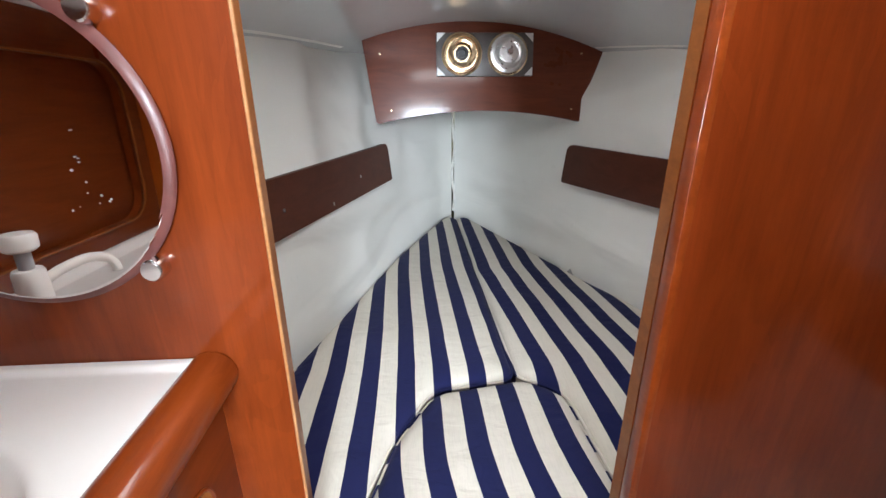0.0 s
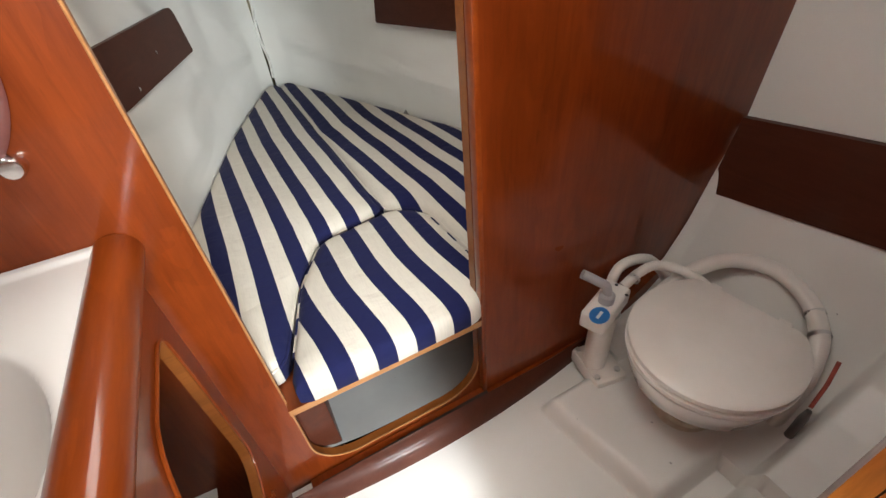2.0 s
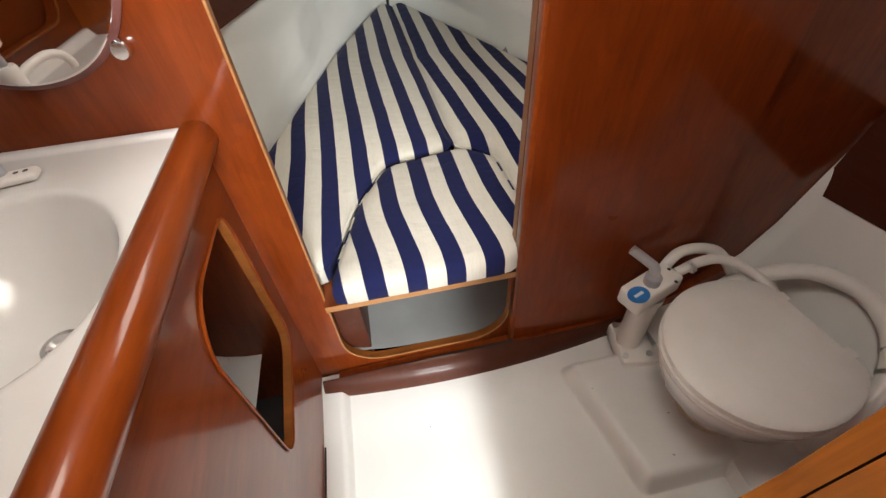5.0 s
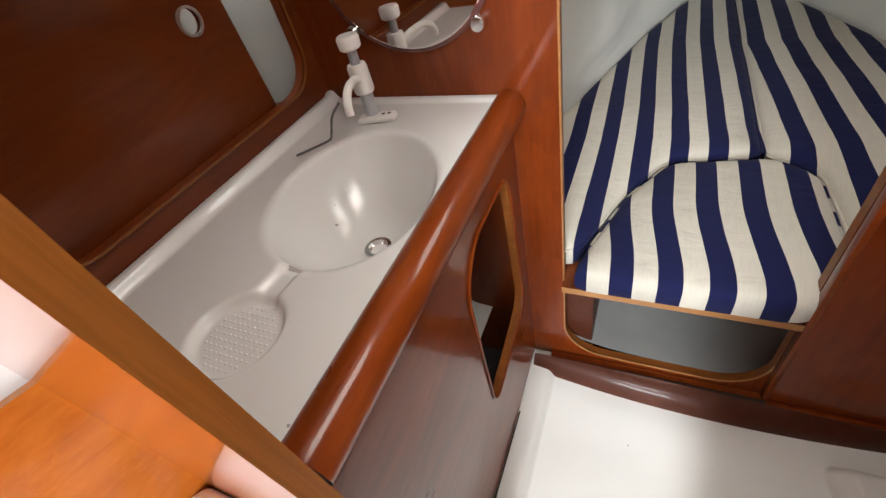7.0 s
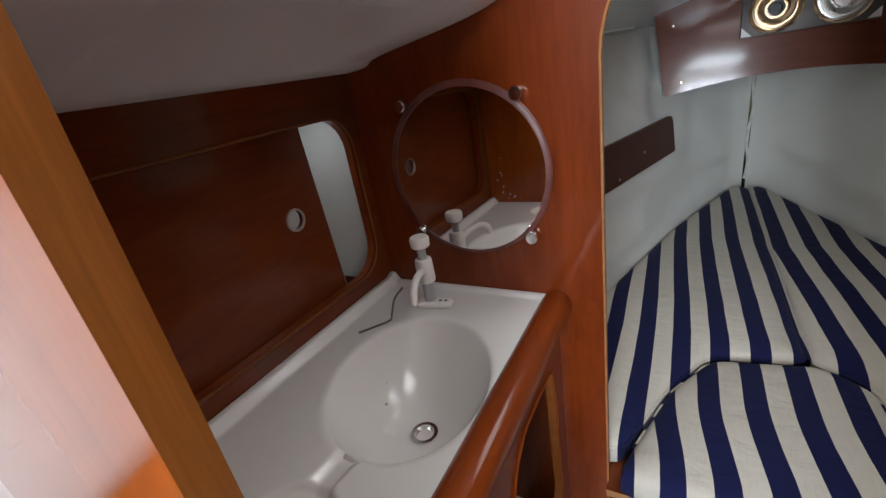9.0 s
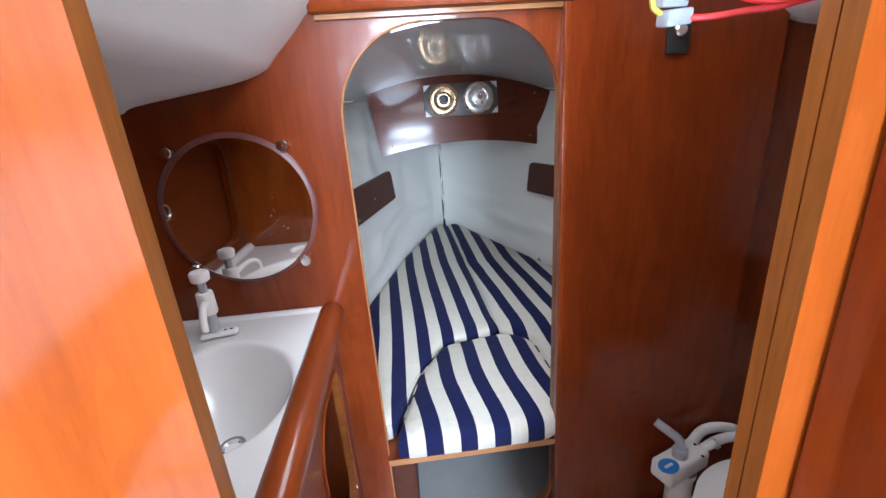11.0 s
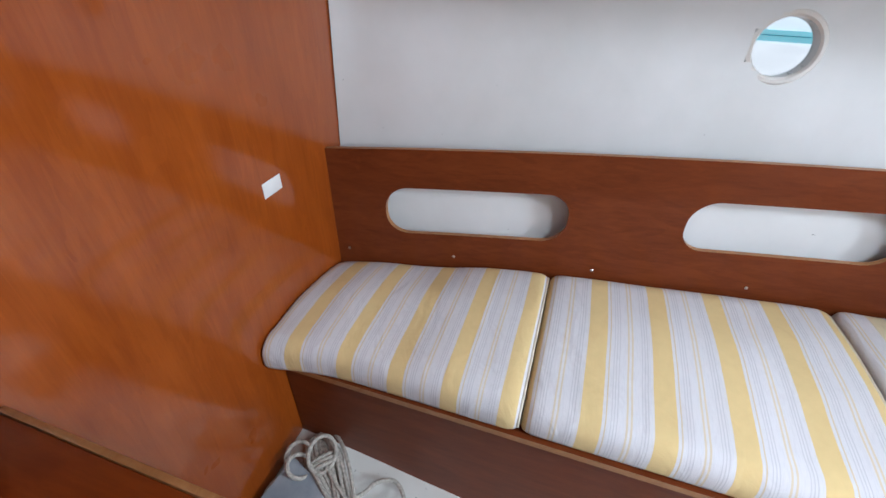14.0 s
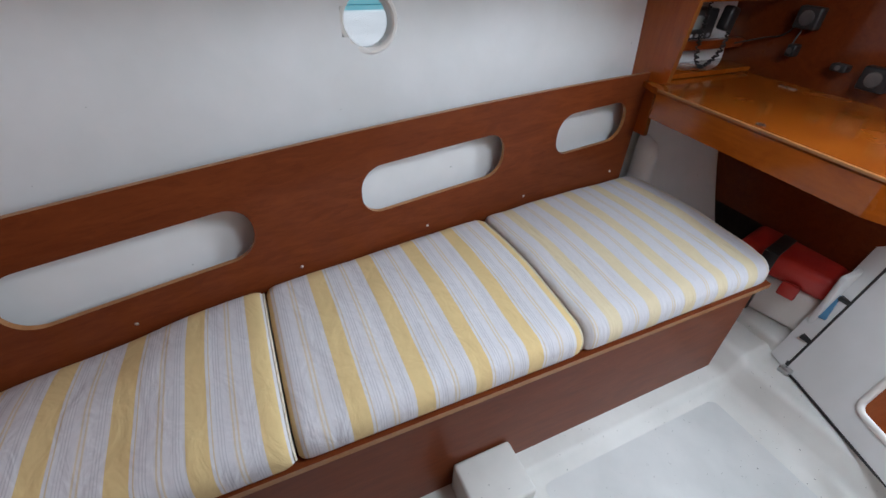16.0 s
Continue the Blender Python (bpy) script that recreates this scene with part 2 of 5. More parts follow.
BERTH_PIPE = striped("navy_striped_piping", 0.078, 0.0, 0.5, NAVY, CREAM, axis=1)
PINS = tuple((a, a + w, c) for a, w, c in ((0.37, 0.014, (0.56, 0.55, 0.58)), (0.41, 0.014, (0.56, 0.55, 0.58)), (0.45, 0.014, (0.58, 0.57, 0.60)), (0.59, 0.026, (0.70, 0.58, 0.38)), (0.65, 0.026, (0.70, 0.58, 0.38)), (0.79, 0.014, (0.56, 0.55, 0.58)), (0.83, 0.014, (0.56, 0.55, 0.58)), (0.87, 0.014, (0.58, 0.57, 0.60)), (0.94, 0.018, (0.66, 0.52, 0.30))))
YELLOW, PALE = (0.72, 0.55, 0.27), (0.74, 0.73, 0.76)
SETTEE_A = striped("yellow_striped_cotton", 0.130, 0.634, 0.30, YELLOW, PALE, 1100.0, 1, PINS)
SETTEE_B = striped("yellow_striped_cotton_wide", 0.145, 0.804, 0.30, YELLOW, PALE, 1100.0, 1, PINS)
SETTEE_C = striped("faded_yellow_striped_cotton", 0.138, 1.355, 0.32, (0.71, 0.62, 0.42), PALE, 1100.0, 1, PINS[3:5], rumple=9.0)

PIPING = plain("cream_piping", (0.66, 0.58, 0.42), (0.76, 0.70, 0.58), 0.9, 30.0, 0.3, 300.0)


def glass_material(name, colour, rough=0.02):
    g = Nodes(name)
    g.set(Base_Color=(*colour, 1), Roughness=rough, Transmission_Weight=1.0, IOR=1.45)
    return g.m


def mirror_material():
    g = Nodes("aged_mirror")
    c = g.ramp(g.noise(g.coords(), 5.0, 4), [(0.3, (0.80, 0.80, 0.79)), (0.7, (0.88, 0.88, 0.87))])
    g.colour(c)
    g.set(Metallic=1.0, Roughness=0.025)
    return g.m


PANE = glass_material("clear_port_glass", (0.96, 0.98, 0.98))
SMOKED = glass_material("smoked_hatch_acrylic", (0.55, 0.60, 0.60), 0.12)
MIRROR = mirror_material()

# ---------------------------------------------------------------- mesh helpers


def mesh_of(bm, name, mats):
    me = bpy.data.meshes.new(name)
    bmesh.ops.recalc_face_normals(bm, faces=bm.faces)
    bm.to_mesh(me)
    bm.free()
    for m in mats if isinstance(mats, (list, tuple)) else [mats]:
        me.materials.append(m)
    return me


def smooth(me, angle=40):
    me.polygons.foreach_set("use_smooth", [True] * len(me.polygons))
    me.set_sharp_from_angle(angle=radians(angle))


def part(name, bm, material, parent=None, label="", angle=40):
    """Links a bmesh as one mesh object, under a thing or part if one is given."""
    base, up = Vector(), parent
    while up is not None:
        base, up = base + up.location, up.parent
    bmesh.ops.translate(bm, verts=bm.verts, vec=-base)
    me = mesh_of(bm, name, material)
    smooth(me, angle)
    ob = new(name, me)
    if parent is not None:
        ob.parent = parent
        ob.matrix_parent_inverse = Matrix.Identity(4)
    if label:
        ob["label"] = label
    return ob


def thing(name, label, category, at=(0, 0, 0), group="", kind=""):
    ob = new(name)
    ob.location = at
    ob.empty_display_size = 0.05
    return tagged(ob, label, category, group, kind)


def box(x0, x1, y0, y1, z0, z1, bevel=0.0, seg=2, bm=None):
    own = bmesh.new()
    vs = [own.verts.new(p) for p in ((x0, y0, z0), (x1, y0, z0), (x1, y1, z0), (x0, y1, z0), (x0, y0, z1), (x1, y0, z1), (x1, y1, z1), (x0, y1, z1))]
    for q in ((0, 3, 2, 1), (4, 5, 6, 7), (0, 1, 5, 4), (1, 2, 6, 5), (2, 3, 7, 6), (3, 0, 4, 7)):
        own.faces.new([vs[i] for i in q])
    if bevel:
        bmesh.ops.bevel(own, geom=own.edges[:], offset=bevel, segments=seg, affect="EDGES", profile=0.5)
    return join(bm, own)


def join(bm, own):
    """Adds own to bm, if there is one."""
    if bm is None:
        return own
    me = bpy.data.meshes.new("tmp")
    own.to_mesh(me)
    own.free()
    bm.from_mesh(me)
    bpy.data.meshes.remove(me)
    return bm


def moved(bm, m):
    bmesh.ops.transform(bm, matrix=m, verts=bm.verts)
    return bm


def rounded(x0, x1, y0, y1, r, n=7):
    """A rounded rectangle as a list of 2D points; r: one radius, or four from the low left corner on, anticlockwise."""
    rs = r if isinstance(r, (list, tuple)) else [r] * 4
    pts = []
    for (cx, cy, a0), q in zip(((x0, y0, 180), (x1, y0, 270), (x1, y1, 0), (x0, y1, 90)), rs):
        ox, oy = cx + (q if cx == x0 else -q), cy + (q if cy == y0 else -q)
        if q < 1e-6:
            pts.append((cx, cy))
            continue
        for k in range(n + 1):
            a = radians(a0 + 90 * k / n)
            pts.append((ox + q * math.cos(a), oy + q * math.sin(a)))
    return pts


def oval(cx, cy, rx, ry, n=40, turn=0.0):
    c, s = math.cos(radians(turn)), math.sin(radians(turn))
    return [(cx + rx * math.cos(a) * c - ry * math.sin(a) * s, cy + rx * math.cos(a) * s + ry * math.sin(a) * c) for a in (2 * math.pi * k / n for k in range(n))]


def plate(outline, holes, thick, place, edge_slot=0):
    """A flat board with holes: 2D outlines, extruded by thick; place maps (u, v, w) to the world."""
    bm = bmesh.new()
    rings = []
    for ring in (outline, *holes):
        vs = [bm.verts.new((u, v, 0)) for u, v in ring]
        rings.append(vs)
    edges = [bm.edges.new((vs[i], vs[(i + 1) % len(vs)])) for vs in rings for i in range(len(vs))]
    bmesh.ops.triangle_fill(bm, edges=edges, use_beauty=True, use_dissolve=False)
    bottom = bm.faces[:]
    made = bmesh.ops.extrude_face_region(bm, geom=bottom)
    top = [g for g in made["geom"] if isinstance(g, bmesh.types.BMVert)]
    tops = {g for g in made["geom"] if isinstance(g, bmesh.types.BMFace)}
    for v in top:
        v.co.z = thick
    low = set(bottom)
    for f in bm.faces:
        if f not in tops and f not in low:
            f.material_index = edge_slot
    for v in bm.verts:
        v.co = Vector(place(*v.co))
    return bm


def sheet(f, nu, nv, close_u=False):
    """A surface f(u, v) -> place, u and v from 0 to 1."""
    bm = bmesh.new()
    rows = [[bm.verts.new(f(i / nu, j / nv)) for j in range(nv + 1)] for i in range(nu + (0 if close_u else 1))]
    for i in range(nu):
        a, b = rows[i], rows[(i + 1) % len(rows)]
        for j in range(nv):
            bm.faces.new((a[j], b[j], b[j + 1], a[j + 1]))
    return bm


def thickened(bm, d):
    """Gives an open surface a thickness d along its normals."""
    bmesh.ops.recalc_face_normals(bm, faces=bm.faces)
    bmesh.ops.solidify(bm, geom=bm.faces[:], thickness=d)
    return bm


def lathe(profile, n=28, m=None, bm=None):
    """A turned shape from (radius, height) pairs, about z."""
    own = bmesh.new()
    rings = []
    for r, z in profile:
        rings.append([own.verts.new((0, 0, z))] if r < 1e-6 else [own.verts.new((r * math.cos(2 * math.pi * k / n), r * math.sin(2 * math.pi * k / n), z)) for k in range(n)])
    for a, b in zip(rings, rings[1:]):
        for k in range(n):
            q = [a[k % len(a)], a[(k + 1) % len(a)], b[(k + 1) % len(b)], b[k % len(b)]]
            q = list(dict.fromkeys(q))
            if len(q) > 2:
                own.faces.new(q)
    if m is not None:
        moved(own, m)
    return join(bm, own)


def spline(pts, steps=6):
    """A smooth line through the points (Catmull-Rom)."""
    p = [Vector(q) for q in pts]
    p = [2 * p[0] - p[1], *p, 2 * p[-1] - p[-2]]
    out = []
    for a, b, c, d in zip(p, p[1:], p[2:], p[3:]):
        for k in range(steps):
            t = k / steps
            out.append(0.5 * (2 * b + (c - a) * t + (2 * a - 5 * b + 4 * c - d) * t * t + (3 * b - a - 3 * c + d) * t**3))
    return [*out, p[-2]]


def tube(pts, r, n=8, closed=False, bm=None):
    """A round bar along a line of points; r may be one radius or one for each point."""
    own = bmesh.new()
    pts = [Vector(q) for q in pts]
    rings, up = [], Vector((0.31, 0.17, 0.93))
    for i, q in enumerate(pts):
        a, b = (pts[i - 1], pts[(i + 1) % len(pts)]) if closed else (pts[max(i - 1, 0)], pts[min(i + 1, len(pts) - 1)])
        d = (b - a).normalized()
        s = d.cross(up).normalized() if abs(d.dot(up)) < 0.98 else d.cross(Vector((1, 0, 0))).normalized()
        up = s.cross(d)
        ri = r[i] if isinstance(r, (list, tuple)) else r
        rings.append([own.verts.new(q + ri * (math.cos(2 * math.pi * k / n) * s + math.sin(2 * math.pi * k / n) * up)) for k in range(n)])
    for a, b in zip(rings, rings[1:] + rings[:1] if closed else rings[1:]):
        for k in range(n):
            own.faces.new((a[k], a[(k + 1) % n], b[(k + 1) % n], b[k]))
    if not closed:
        own.faces.new(rings[0])
        own.faces.new(rings[-1])
    return join(bm, own)


def inset_ring(pts, d):
    """A 2D ring moved inwards by d (anticlockwise rings)."""
    out, n = [], len(pts)
    for i, p in enumerate(pts):
        a, b = Vector(pts[i - 1]) - Vector(p), Vector(pts[(i + 1) % n]) - Vector(p)
        na, nb = Vector((a.y, -a.x)).normalized(), Vector((-b.y, b.x)).normalized()
        m = (na + nb)
        m = m / max(m.dot(m) / 2, 0.35)
        out.append((p[0] + d * m.x, p[1] + d * m.y))
    return out


def dense(pts, step=0.03):
    out = []
    for p, q in zip(pts, pts[1:] + pts[:1]):
        n = max(1, int(math.hypot(q[0] - p[0], q[1] - p[1]) / step))
        out += [(p[0] + (q[0] - p[0]) * k / n, p[1] + (q[1] - p[1]) * k / n) for k in range(n)]
    return out


def soften_corners(pts, r, n=4):
    """Rounds every corner of a polygon by about r."""
    out = []
    for i, p in enumerate(pts):
        p = Vector(p)
        a, b = Vector(pts[i - 1]) - p, Vector(pts[(i + 1) % len(pts)]) - p
        q = min(r, 0.45 * a.length, 0.45 * b.length)
        s, e = p + a.normalized() * q, p + b.normalized() * q
        for k in range(n + 1):
            t = k / n
            out.append(tuple((1 - t) ** 2 * s + 2 * t * (1 - t) * p + t * t * e))
    return out


def resampled(pts, n):
    """n points evenly spaced round a closed 2D line."""
    q = np.array([*pts, pts[0]], float)
    s = np.concatenate([[0], np.cumsum(np.hypot(*np.diff(q, axis=0).T))])
    t = np.linspace(0, s[-1], n, endpoint=False)
    return list(zip(np.interp(t, s, q[:, 0]), np.interp(t, s, q[:, 1])))


def pad(outline, z0, z1, r=0.02, puff=0.008, corner=0.02, seed=0.0, sag=0.0):
    """A cushion: a rounded slab over a 2D outline, slightly domed and uneven."""
    n = max(40, int(sum(math.hypot(a[0] - b[0], a[1] - b[1]) for a, b in zip(outline, outline[1:] + outline[:1])) / 0.022))
    bm = bmesh.new()
    loops = []
    for d, z in ((r * 0.4, z0), (0, z0 + r * 0.5), (0, z1 - r), (r * 0.08, z1 - r * 0.62), (r * 0.3, z1 - r * 0.29), (r * 0.62, z1 - r * 0.08), (r, z1), (1.5 * r, z1 + puff * 0.6)):
        ring = resampled(soften_corners(inset_ring(outline, d), max(corner - 0.6 * d, 0.006)), n)
        loops.append([bm.verts.new((u, v, z + (0.003 + sag) * noise.noise((u * 7, v * 7, seed)))) for u, v in ring])
    for a, b in zip(loops, loops[1:]):
        for k in range(n):
            bm.faces.new((a[k], a[(k + 1) % n], b[(k + 1) % n], b[k]))
    for end in (loops[0], loops[-1]):
        es = [bm.edges.get((end[k], end[(k + 1) % n])) for k in range(n)]
        bmesh.ops.triangle_fill(bm, edges=es, use_beauty=True)
    return bm


def screw_head(at, axis, r=0.006):
    """A small domed screw; axis: the direction it faces."""
    m = Matrix.Translation(at) @ Vector(axis).to_track_quat("Z", "Y").to_matrix().to_4x4()
    return lathe([(r, 0), (r, 0.001), (r * 0.7, 0.0025), (0, 0.003)], 12, m)

GLOSS = plain("glossy_grey_deckhead", (0.62, 0.64, 0.64), (0.70, 0.72, 0.72), 0.12, 3.0, 0.02, 12.0, coat=0.6, rvar=0.03)

# ---------------------------------------------------------------- the hull and its bulkheads
MID = 0.20          # the boat's centre line
PORT = 0.53         # port and starboard x of the saloon add up to this
Y1 = 0.53           # aft face of the fore bulkhead
AFT = -3.3


def curve_at(pts, x):
    """A line through (x, y) pairs."""
    return float(np.interp(x, [p[0] for p in pts], [p[1] for p in pts]))


def back_x(y):
    """The starboard backrest's front face, which follows the hull."""
    s = max(-y, -0.02)
    return 1.15 + 0.205 * s - 0.034 * s * s


def structure(name, bm, mat, label, category="wall", angle=40):
    return tagged(part(name, bm, mat, None, "", angle), label, category, "", "structure")


def on_y(y0):
    """Boards that stand across the boat: u is x, v is z, thickness runs forward."""
    return lambda u, v, w: (u, y0 + w, v)


# fore bulkhead with the arched opening to the berth
opening = rounded(-0.12, 0.262, 0.335, 1.455, (0.09, 0.09, 0.135, 0.15), 10)
hull_port_1 = [(-0.70, 0.15), (0.55, 0.15), (0.62, 0.24), (0.83, 0.40), (0.92, 0.62), (0.98, 0.80), (1.03, 1.0), (1.05, 1.75), (-0.80, 1.75), (-0.80, 0.6)]
structure("wall_fore_bulkhead", plate(hull_port_1, [opening], 0.02, on_y(Y1), 1), [BULKHEAD_RED, PLY_DARK], "glossy reddish mahogany bulkhead with an arched berth opening")

# saloon bulkhead in two halves, with a keyhole doorway between them
stb = [(0.232, 1.85), (0.232, 0.95)] + [(0.232 - 0.08 * (1 - math.cos(radians(a))) , 0.95 - 0.12 * math.sin(radians(a))) for a in range(10, 91, 10)] + [(0.15, 0.12), (0.9, 0.02), (1.5, 0.4), (1.5, 1.85)]
structure("wall_saloon_bulkhead_starboard", plate(stb[::-1], [], 0.016, on_y(-0.012), 1), [MAHOGANY, PLY_EDGE_V], "glossy orange-red mahogany bulkhead beside the settee")
lining = [(0.232, 1.80), (0.232, 0.95), (0.225, 0.90), (0.17, 0.84), (0.17, 0.25), (0.62, 0.25), (0.88, 0.45), (1.0, 0.8), (1.0, 1.80)]
structure("wall_head_lining_starboard", plate(lining, [], 0.0130, on_y(0.0052), 1), [BULKHEAD_RED, PLY_EDGE_V], "inner mahogany lining of the saloon bulkhead")
prt = [(-0.169, 1.85), (-0.169, 0.95)] + [(-0.169 + 0.05 * (1 - math.cos(radians(a))), 0.95 - 0.12 * math.sin(radians(a))) for a in range(10, 91, 10)] + [(-0.128, 0.12), (-0.5, 0.02), (-1.1, 0.4), (-1.1, 1.85)]
structure("wall_saloon_bulkhead_port", plate(prt, [], 0.017, on_y(-0.017), 1), [MAHOGANY, PLY_EDGE_V], "glossy orange-red mahogany bulkhead at the head doorway")

# fore cabin: linings port and starboard, meeting at the stem
PORT_EDGE = [(0.50, -0.43), (0.98, -0.275), (1.22, -0.195), (1.65, -0.07), (2.17, 0.135), (2.26, 0.195)]
STAR_EDGE = [(0.50, 0.92), (1.18, 0.665), (1.49, 0.535), (2.16, 0.265), (2.26, 0.205)]


def step(a, b, t):
    t = min(max((t - a) / (b - a), 0.0), 1.0)
    return t * t * (3 - 2 * t)


def crease(y, z, seed):
    fold = abs(noise.noise((y * 1.3 - 1.2 * z, z * 3.4 + 1.1 * y, seed + 3)))
    high, pulled = step(0.80, 1.15, z), 0.0
    for a, b, c in ((0.90, 0.75, 0.016), (1.20, 0.62, 0.014), (1.50, 0.85, 0.013), (1.78, 0.40, 0.010)):
        d = y - a - b * (z - 1.0) - 0.05 * noise.noise((z * 3, a * 9, seed))
        fold_height = c * (0.55 + 0.9 * noise.noise((z * 2.2, a * 5, seed + 1)))
        high_part = fold_height * math.exp(-(d / 0.060) ** 2) - 0.5 * fold_height * math.exp(-((d - 0.09) / 0.070) ** 2)
        pulled += high_part * high
    for z0, slope, c in ((0.74, 0.10, 0.010), (0.88, -0.09, 0.011), (1.12, 0.14, 0.012), (1.24, -0.16, 0.011)):
        d = z - z0 - slope * (y - 1.4) - 0.04 * noise.noise((y * 2.5, z0 * 7, seed))
        sag = c * max(0.0, 0.45 + 1.1 * noise.noise((y * 1.9, z0 * 5, seed + 2)))
        pulled += sag * math.exp(-(d / 0.030) ** 2) - 0.6 * sag * math.exp(-((d + 0.055) / 0.040) ** 2)
    return -pulled + 0.012 * noise.noise((y * 1.6 + 2.6 * z, z * 4.5 - 1.2 * y, seed)) + 0.003 * noise.noise((y * 5, z * 9, seed + 5)) - 0.006 * (max(0.0, 0.30 - fold) / 0.30) ** 2


def lining_side(edge, sign, seed):
    def f(u, v):
        y = 0.55 + 1.71 * u
        z = 0.42 + 1.10 * v
        flare = 0.10 * max(z - 0.62, 0) * min(1.0, (2.26 - y) * 2.5) + 0.28 * max(z - 1.05, 0) * min(1.0, (2.26 - y) * 2.0)
        quilt = crease(y, z, seed) * min(1.0, (2.26 - y) * 5)
        return (curve_at(edge, y) + sign * (flare + quilt + 0.012), y, z)
    return thickened(sheet(f, 90, 60), 0.012 * 1)


structure("wall_berth_lining_port", lining_side(PORT_EDGE, -1, 1.0), VINYL, "white quilted vinyl hull lining with soft creases")
structure("wall_berth_lining_starboard", lining_side(STAR_EDGE, 1, 7.0), VINYL, "white quilted vinyl hull lining with soft creases")


def berth_deck(u, v):
    y = 0.55 + 1.75 * v
    x = -0.55 + 1.5 * u
    side = abs(x - MID) / 0.75
    return (x, y, 1.56 - 0.197 * v - 0.27 * side**2)


hatch = (-0.03, 0.43, 0.60, 0.88)


def deck_with_hatch():
    bm = sheet(berth_deck, 60, 60)
    gone = [f for f in bm.faces if hatch[0] < f.calc_center_median().x < hatch[1] and hatch[2] < f.calc_center_median().y < hatch[3]]
    bmesh.ops.delete(bm, geom=gone, context="FACES")
    return thickened(bm, 0.015)


structure("ceiling_berth", deck_with_hatch(), GLOSS, "white moulded deckhead over the berth", "ceiling")
fh = thing("deck_hatch", "smoked acrylic deck hatch in a white frame", "hatch", (0.2, 0.82, 1.53))
part("frame", plate(rounded(-0.06, 0.46, 0.57, 0.91, 0.05), [rounded(-0.02, 0.42, 0.61, 0.87, 0.04)], 0.05, lambda u, v, w: (u, v, 1.541 + w)), PLASTIC, fh)
pane = part("pane", plate(rounded(-0.03, 0.43, 0.60, 0.88, 0.04), [], 0.008, lambda u, v, w: (u, v, 1.571 + w)), SMOKED, fh)
pane.visible_shadow = False

# rolled edge where the lining meets the deckhead
def edge_roll(edge, sign):
    ys = [0.56 + 1.06 * k / 20 for k in range(21)]
    line = []
    for y in ys:
        x = curve_at(edge, y) + sign * 0.125
        u = (x + 0.55) / 1.5
        line.append((x, y, berth_deck(u, (y - 0.55) / 1.75)[2] - 0.004))
    return tube(line, 0.013, 10)


structure("trim_lining_edge_port", edge_roll(PORT_EDGE, -1), VINYL, "white rolled edge of the hull lining", "trim")
structure("trim_lining_edge_starboard", edge_roll(STAR_EDGE, 1), VINYL, "white rolled edge of the hull lining", "trim")

# the seam at the stem
structure("trim_stem_seam", tube(spline([(0.198 + 0.006 * math.sin(k * 1.9), 2.212 - 0.004 * (k % 2), 0.66 + 0.075 * k) for k in range(9)], 4), 0.006, 6), plain("grimy_white_tape", (0.50, 0.50, 0.47), (0.76, 0.76, 0.73), 0.7, 30.0), "torn white tape along the stem seam", "trim")

# berth platform, its front ledge and the locker below
platform = [(-0.45, 0.553), (-0.12, 0.553), (-0.12, 0.512), (0.262, 0.512), (0.262, 0.553), (0.93, 0.553), (0.22, 2.25), (0.17, 2.25)]
structure("floor_berth_platform", plate(platform, [], 0.016, lambda u, v, w: (u, v, 0.562 + w), 1), [SAPELE, PLY_EDGE], "varnished ply berth board with a pale edge", "platform")
structure("floor_locker", sheet(lambda u, v: (-0.22 + 0.75 * u, 0.55 + 0.9 * v, 0.335 + 0.20 * v * v + 0.12 * (2 * u - 1) ** 4), 16, 12), INSIDE, "grey painted bottom of the locker under the berth", "floor")
structure("wall_locker_port", box(-0.175, -0.064, 0.556, 0.95, 0.30, 0.558, 0.004), DARK_BOARD, "dark wooden side of the locker under the berth")
structure("wall_locker_back", box(-0.25, 0.6, 1.15, 1.17, 0.28, 0.56), INSIDE, "grey back of the locker under the berth")
structure("wall_locker_starboard", box(0.40, 0.42, 0.555, 1.15, 0.30, 0.56), INSIDE, "grey side of the locker under the berth")

# head compartment: moulded pan, hull side, board and lining
HULL = [(0.60, 0.315), (0.68, 0.335), (0.76, 0.375), (0.83, 0.44), (0.878, 0.53), (0.914, 0.64), (0.936, 0.70), (0.948, 0.74)]


def pan(u, v):
    x = -0.205 + 1.150 * u
    y = 0.005 + 0.523 * v
    z = 0.268 + 0.018 * (1 - step(-0.15, -0.135, x)) + 0.016 * step(0.34, 0.53, y)
    left = 0.392 + 0.20 * (0.415 - y)
    rise = step(left - 0.024, left - 0.002, x) * step(0.146, 0.168, y) * (1 - step(0.410, 0.435, y))
    z += 0.052 * rise
    if x > 0.60:
        z = max(z, curve_at(HULL, x))
    z += 0.03 * step(0.49, 0.528, y) * step(0.45, 0.7, x)
    z += (0.045 - 0.012 * step(0.6, 0.9, x)) * (1 - step(0.078, 0.102, y)) * step(left - 0.024, left - 0.002, x)
    return (x, y, z)


def foot_moulding(u, v):
    """A bowed moulding between the bulkhead and the pan."""
    x = -0.185 + 0.77 * u
    bow = 0.034 * max(0.0, 1 - ((x - 0.13) / 0.42) ** 2)
    out = (0.0, 0.35, 0.8, 1.0, 1.0)[int(round(v * 4))]
    z = (0.330, 0.326, 0.312, 0.295, 0.262)[int(round(v * 4))]
    return (x, Y1 - 0.026 - bow * out, z + 0.02 * step(0.40, 0.585, x))


